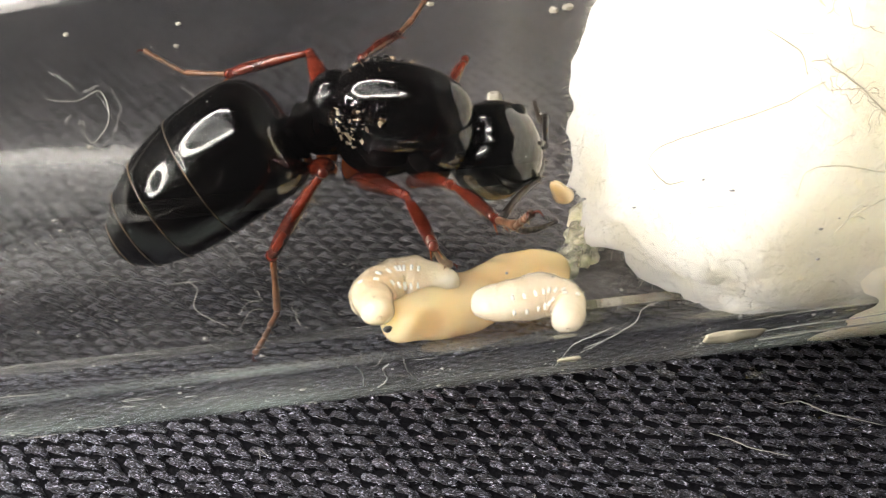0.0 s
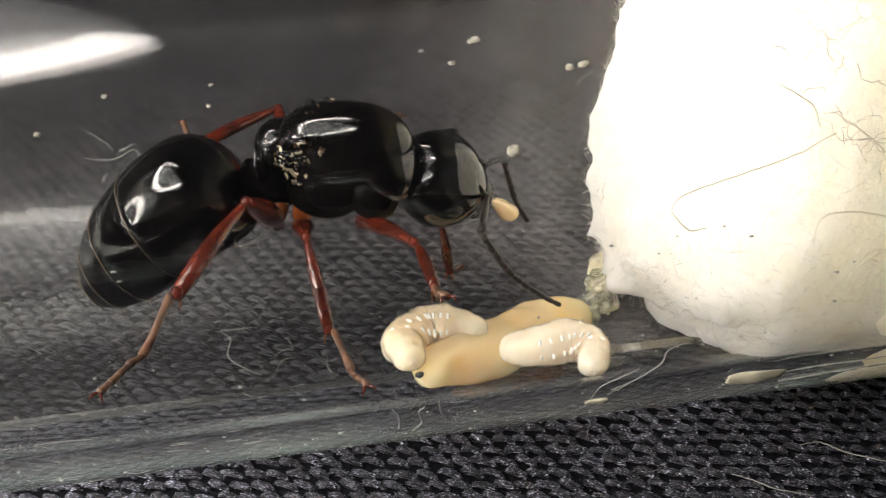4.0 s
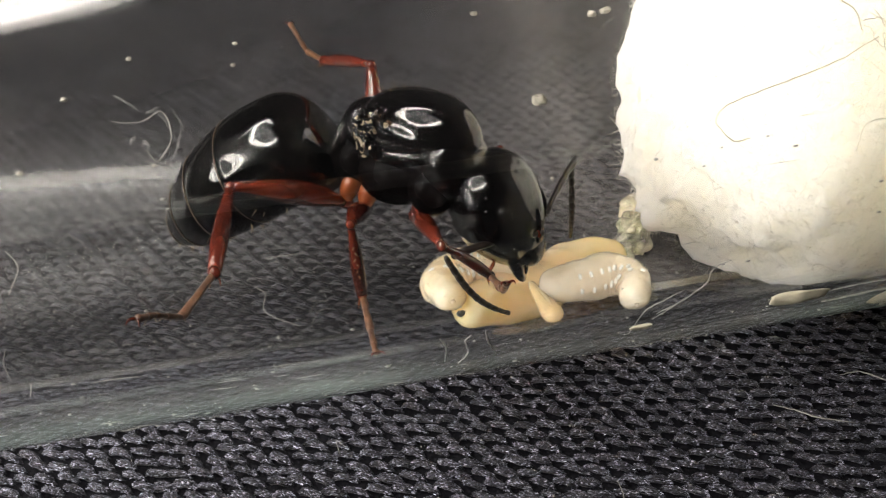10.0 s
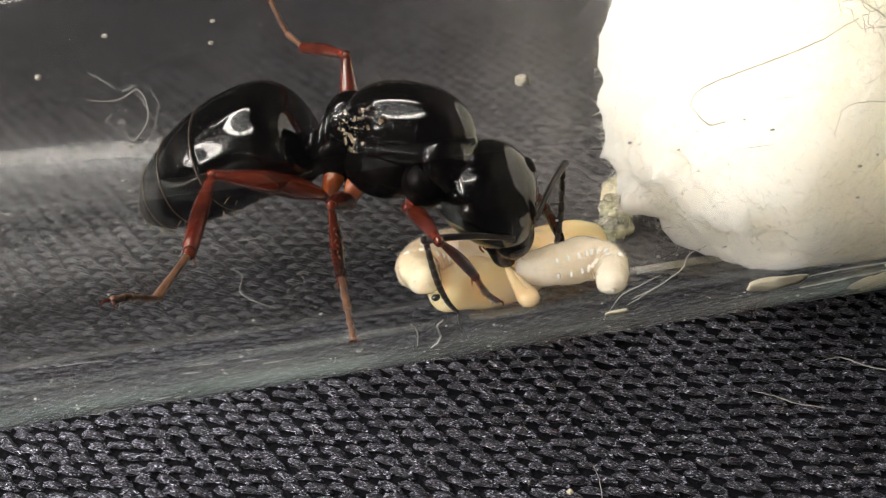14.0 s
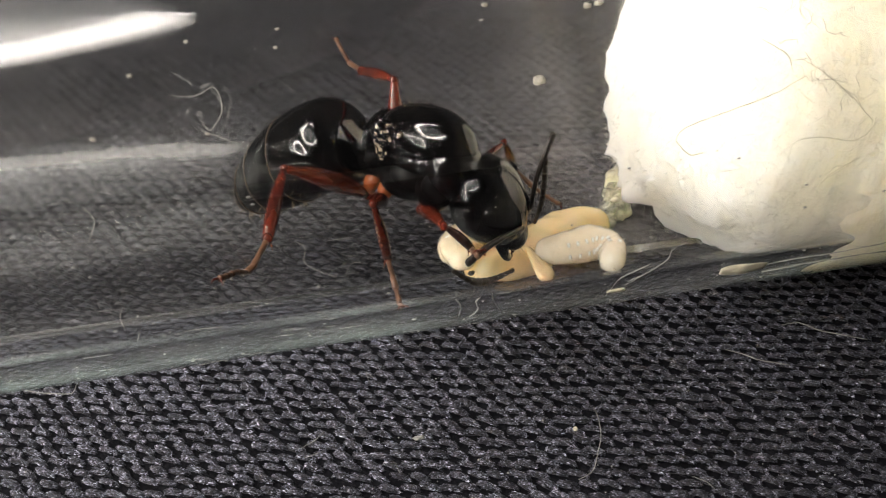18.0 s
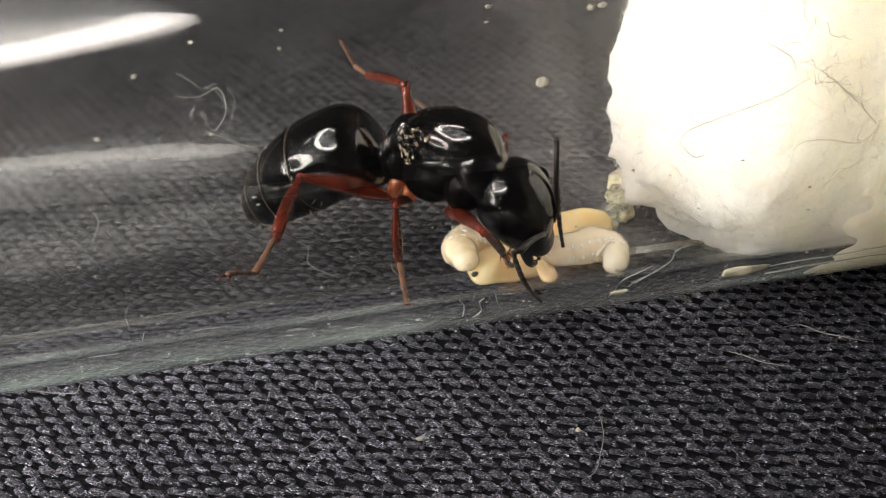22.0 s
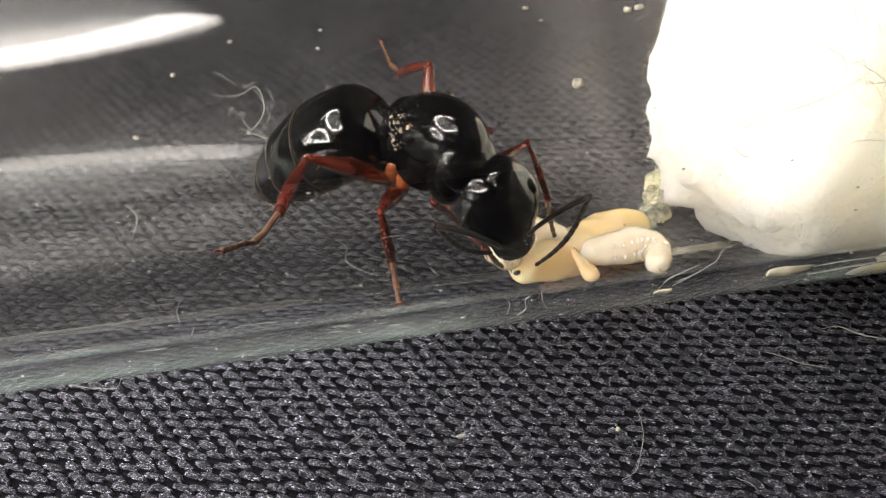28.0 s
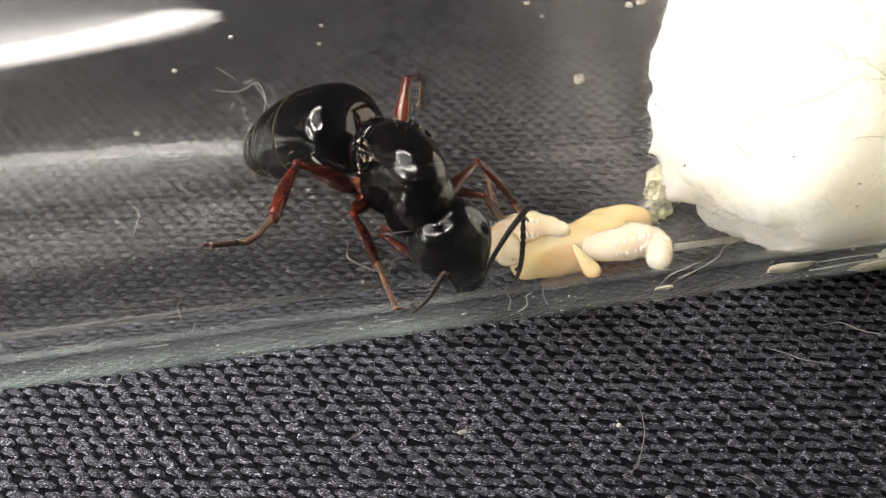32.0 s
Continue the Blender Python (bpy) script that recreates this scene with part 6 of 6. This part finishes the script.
    lh_rows = [
        (0, (-3.16, 2.72, 8.27), (-5.83, 3.65, 7.12), (-8.62, 5.30, 7.25)),
        (1, (-4.06, 2.76, 8.78), (-6.55, 3.41, 7.15), (-9.24, 5.17, 7.50)),
        (2, (-4.08, 2.66, 8.52), (-6.77, 3.16, 7.16), (-9.18, 5.28, 7.58)),
        (3, (-4.88, 2.78, 7.91), (-6.95, 0.77, 8.88), (-8.08, 3.66, 8.00)),
        (3.5, (-5.01, 2.73, 8.44), (-7.22, 0.71, 9.00), (-8.22, 3.60, 7.96)),
        (4.17, (-5.14, 2.43, 8.80), (-7.75, 0.85, 8.63), (-8.38, 3.92, 7.79)),
        (4.83, (-5.36, 1.70, 9.43), (-7.85, 2.05, 7.69), (-8.82, 5.12, 7.37)),
        (5.5, (-5.47, 1.19, 9.72), (-7.41, 2.42, 7.71), (-8.91, 5.23, 7.20)),
        (6, (-4.53, 1.35, 9.39), (-7.23, 2.04, 8.14), (-8.48, 4.90, 7.27)),
        (7, (-3.12, 0.06, 10.10), (-4.44, 2.56, 8.95), (-5.57, 5.54, 8.42)),
        (8, (-2.72, -0.01, 9.63), (-4.27, 2.48, 8.78), (-5.53, 5.44, 8.45)),
        (9, (-2.95, -0.05, 9.53), (-4.25, 2.49, 8.46), (-5.52, 5.47, 8.34)),
        (10, (-3.20, 0.03, 9.66), (-4.54, 2.52, 8.53), (-5.53, 5.60, 8.37)),
        (11, (-3.35, -0.12, 9.42), (-4.60, 2.50, 8.47), (-5.60, 5.58, 8.26)),
        (12, (-3.05, -0.00, 9.28), (-4.40, 2.53, 8.23), (-5.54, 5.56, 8.35)),
        (13, (-3.01, -0.36, 8.91), (-4.34, 2.32, 8.29), (-5.31, 5.39, 8.00)),
        (14, (-3.26, -0.13, 9.37), (-4.48, 2.44, 8.25), (-5.41, 5.54, 8.34)),
        (15.5, (-3.41, -0.40, 9.42), (-4.57, 2.19, 8.29), (-5.42, 5.30, 7.99)),
        (17, (-3.55, -0.76, 9.55), (-4.66, 1.84, 8.42), (-5.41, 4.91, 7.72)),
        (18, (-3.51, -0.72, 9.63), (-4.52, 1.83, 8.30), (-5.32, 4.92, 7.76)),
        (19, (-3.27, -0.59, 9.85), (-4.61, 1.79, 8.48), (-5.25, 4.89, 7.80)),
        (20, (-3.24, -0.73, 9.70), (-4.54, 1.57, 8.16), (-5.28, 4.70, 7.80)),
        (21, (-3.59, -0.76, 9.61), (-4.56, 1.74, 8.17), (-5.34, 4.86, 7.72)),
        (22, (-3.30, -0.68, 9.42), (-4.43, 1.83, 8.10), (-5.29, 4.93, 7.70)),
        (23, (-3.24, -0.75, 9.28), (-4.49, 1.78, 8.11), (-5.26, 4.90, 7.67)),
        (24, (-3.30, -0.82, 8.91), (-4.39, 1.83, 7.86), (-5.22, 4.96, 7.79)),
        (25.5, (-3.65, -0.64, 9.45), (-4.74, 1.86, 8.06), (-5.25, 5.04, 7.78)),
        (27, (-4.05, -0.50, 9.89), (-5.12, 1.85, 8.27), (-5.30, 5.04, 7.77)),
        (28, (-3.92, -0.50, 10.21), (-4.81, 1.74, 8.33), (-5.29, 4.87, 7.71)),
        (29, (-4.04, -0.74, 9.97), (-4.79, 1.58, 8.14), (-5.10, 4.71, 7.37)),
        (30, (-4.52, -0.79, 9.84), (-4.68, 1.77, 8.18), (-4.93, 4.83, 7.15)),
        (31, (-4.63, -0.76, 9.88), (-4.82, 1.71, 8.10), (-5.07, 4.77, 7.07)),
        (32, (-4.83, -0.82, 9.77), (-4.12, 1.50, 7.92), (-4.18, 3.28, 5.22)),
    ]
    move_leg(LEGS['lh'], lh_rows, root, back, 'lh')
    ra_rows = [
        (0, (1.32, -5.44, 8.07), (3.47, -3.54, 5.88)),
        (1, (1.50, -4.85, 9.80), (0.53, -7.94, 11.38)),
        (2, (1.32, -5.01, 9.55), (1.26, -3.44, 6.30)),
        (3, (0.01, -5.02, 7.70), (1.49, -3.76, 4.66)),
        (3.5, (0.44, -5.17, 9.35), (2.99, -5.24, 6.79)),
        (4.17, (-0.13, -5.62, 9.51), (1.88, -5.91, 6.54)),
        (4.83, (-1.16, -6.35, 9.79), (-0.40, -7.11, 6.35)),
        (5.5, (-1.71, -6.73, 9.93), (-1.65, -7.72, 6.46)),
        (6, (-1.23, -7.53, 9.40), (0.07, -7.78, 6.04)),
        (7, (-0.73, -8.04, 8.73), (0.58, -7.56, 5.40)),
        (8, (-1.56, -7.58, 8.58), (-0.00, -7.27, 5.34)),
        (9, (-1.54, -8.01, 8.16), (0.75, -7.51, 5.42)),
        (10, (-2.21, -6.78, 7.94), (-0.42, -6.31, 4.85)),
        (11, (-1.73, -7.82, 7.02), (0.15, -7.01, 4.06)),
        (12, (-0.99, -8.03, 7.73), (0.95, -7.45, 4.74)),
        (13, (-0.40, -7.20, 7.97), (2.30, -7.80, 5.66)),
        (14, (-1.97, -6.21, 7.35), (-1.16, -6.01, 3.85)),
        (15.5, (-2.71, -6.97, 7.84), (-1.29, -6.33, 4.59)),
        (17, (-3.37, -7.79, 8.37), (-1.43, -6.75, 5.51)),
        (18, (-2.78, -8.49, 8.37), (-0.49, -6.98, 6.03)),
        (19, (-2.04, -8.15, 8.91), (-0.50, -6.79, 5.95)),
        (20, (-0.87, -6.89, 10.31), (-0.33, -6.62, 6.39)),
        (21, (-1.98, -8.48, 9.02), (-0.48, -7.24, 5.98)),
        (22, (-1.07, -8.81, 9.10), (0.11, -8.05, 5.78)),
        (23, (0.25, -8.77, 8.99), (0.41, -7.90, 5.50)),
        (24, (-0.89, -8.67, 8.15), (1.87, -8.16, 5.89)),
        (25.5, (-3.05, -8.20, 8.95), (-0.79, -7.19, 6.31)),
        (27, (-4.88, -7.63, 9.56), (-3.40, -6.16, 6.61)),
        (28, (-4.75, -7.61, 9.60), (-2.79, -6.53, 6.78)),
        (29, (-5.50, -8.20, 9.37), (-4.70, -6.52, 6.28)),
        (30, (-5.41, -9.14, 8.93), (-6.04, -6.82, 6.24)),
        (31, (-4.51, -9.36, 9.52), (-5.29, -7.51, 6.52)),
        (32, (-4.76, -9.53, 9.13), (-5.78, -7.69, 6.18)),
    ]
    move_antenna(ANTENNAE['r'], ra_rows, heads, back, -1)
    la_rows = [
        (0, (3.66, -0.66, 7.30), (4.08, 2.52, 5.65)),
        (1, (2.49, 0.14, 8.06), (2.53, 3.56, 6.92)),
        (2, (2.42, -0.04, 7.63), (2.73, 3.47, 6.85)),
        (3, (2.20, 0.27, 8.28), (1.84, -1.25, 5.03)),
        (3.5, (1.61, 0.07, 7.92), (2.75, 1.57, 4.84)),
        (4.17, (1.79, -0.66, 7.80), (2.79, -0.20, 4.37)),
        (4.83, (2.05, -2.52, 7.89), (2.55, -3.74, 4.53)),
        (5.5, (1.89, -3.58, 8.11), (2.38, -5.40, 5.02)),
        (6, (1.89, -3.63, 8.06), (3.01, -2.94, 4.70)),
        (7, (3.09, -4.34, 6.63), (3.56, -3.50, 3.16)),
        (8, (2.38, -4.19, 7.85), (2.02, -4.77, 4.30)),
        (9, (1.92, -4.25, 8.26), (2.35, -5.16, 4.80)),
        (10, (1.99, -3.63, 7.61), (2.29, -2.88, 4.09)),
        (11, (1.61, -3.89, 8.04), (2.12, -5.03, 4.66)),
        (12, (2.50, -3.83, 6.74), (2.65, -3.79, 3.13)),
        (13, (3.31, -3.18, 7.02), (5.76, -3.52, 4.40)),
        (14, (2.44, -3.56, 6.81), (1.58, -5.49, 3.88)),
        (15.5, (1.93, -4.52, 7.57), (0.60, -5.72, 4.45)),
        (17, (1.30, -5.72, 8.37), (-0.35, -6.01, 5.17)),
        (18, (0.91, -5.17, 9.20), (0.73, -4.78, 5.62)),
        (19, (1.50, -4.42, 8.43), (0.96, -5.48, 5.03)),
        (20, (1.60, -4.26, 7.07), (0.86, -4.47, 3.54)),
        (21, (1.47, -4.60, 8.26), (0.84, -5.92, 4.96)),
        (22, (1.14, -5.23, 9.26), (1.33, -6.11, 5.76)),
        (23, (2.70, -4.10, 7.35), (4.35, -4.17, 4.14)),
        (24, (2.43, -4.09, 7.79), (3.58, -6.37, 5.24)),
        (25.5, (1.31, -5.06, 8.12), (0.95, -6.75, 4.96)),
        (27, (0.17, -6.02, 8.45), (-1.63, -6.75, 5.40)),
        (28, (0.42, -6.37, 8.66), (-1.21, -6.25, 5.44)),
        (29, (-0.72, -6.41, 7.62), (-1.99, -6.03, 4.26)),
        (30, (-1.47, -6.29, 7.32), (-1.86, -5.88, 3.76)),
        (31, (-1.30, -6.55, 9.53), (-1.74, -6.82, 5.97)),
        (32, (-1.72, -6.14, 7.83), (-1.99, -6.31, 4.24)),
    ]
    move_antenna(ANTENNAE['l'], la_rows, heads, back, 1)
    small_rows = [
        (0, (3.65, -2.94, 6.48), (3.88, -2.66, 6.00)),
        (1, (2.66, -2.19, 7.09), (2.90, -1.91, 6.62)),
        (2, (2.39, -2.24, 7.03), (2.62, -1.94, 6.57)),
        (3, (1.50, -2.11, 6.76), (1.73, -1.81, 6.29)),
        (3.5, (1.48, -2.31, 7.50), (1.72, -2.01, 7.03)),
        (5.5, (0.15, -4.82, 8.22), (0.39, -4.51, 7.77)),
        (6, (0.30, -5.43, 8.24), (0.52, -5.13, 7.77)),
        (7, (0.77, -5.23, 5.88), (1.14, -5.32, 5.41)),
        (8, (0.36, -5.81, 5.15), (0.73, -5.91, 4.69)),
        (9, (0.62, -6.02, 5.07), (0.99, -6.11, 4.61)),
        (9.6, (0.68, -6.07, 4.75), (0.91, -7.10, 4.85)),
        (10, (0.68, -6.07, 4.75), (0.91, -7.10, 4.85)),
        (32, (0.68, -6.07, 4.75), (0.91, -7.10, 4.85)),
    ]
    walk(SMALL, [(t, along(a, b)) for t, a, b in small_rows])


motions()
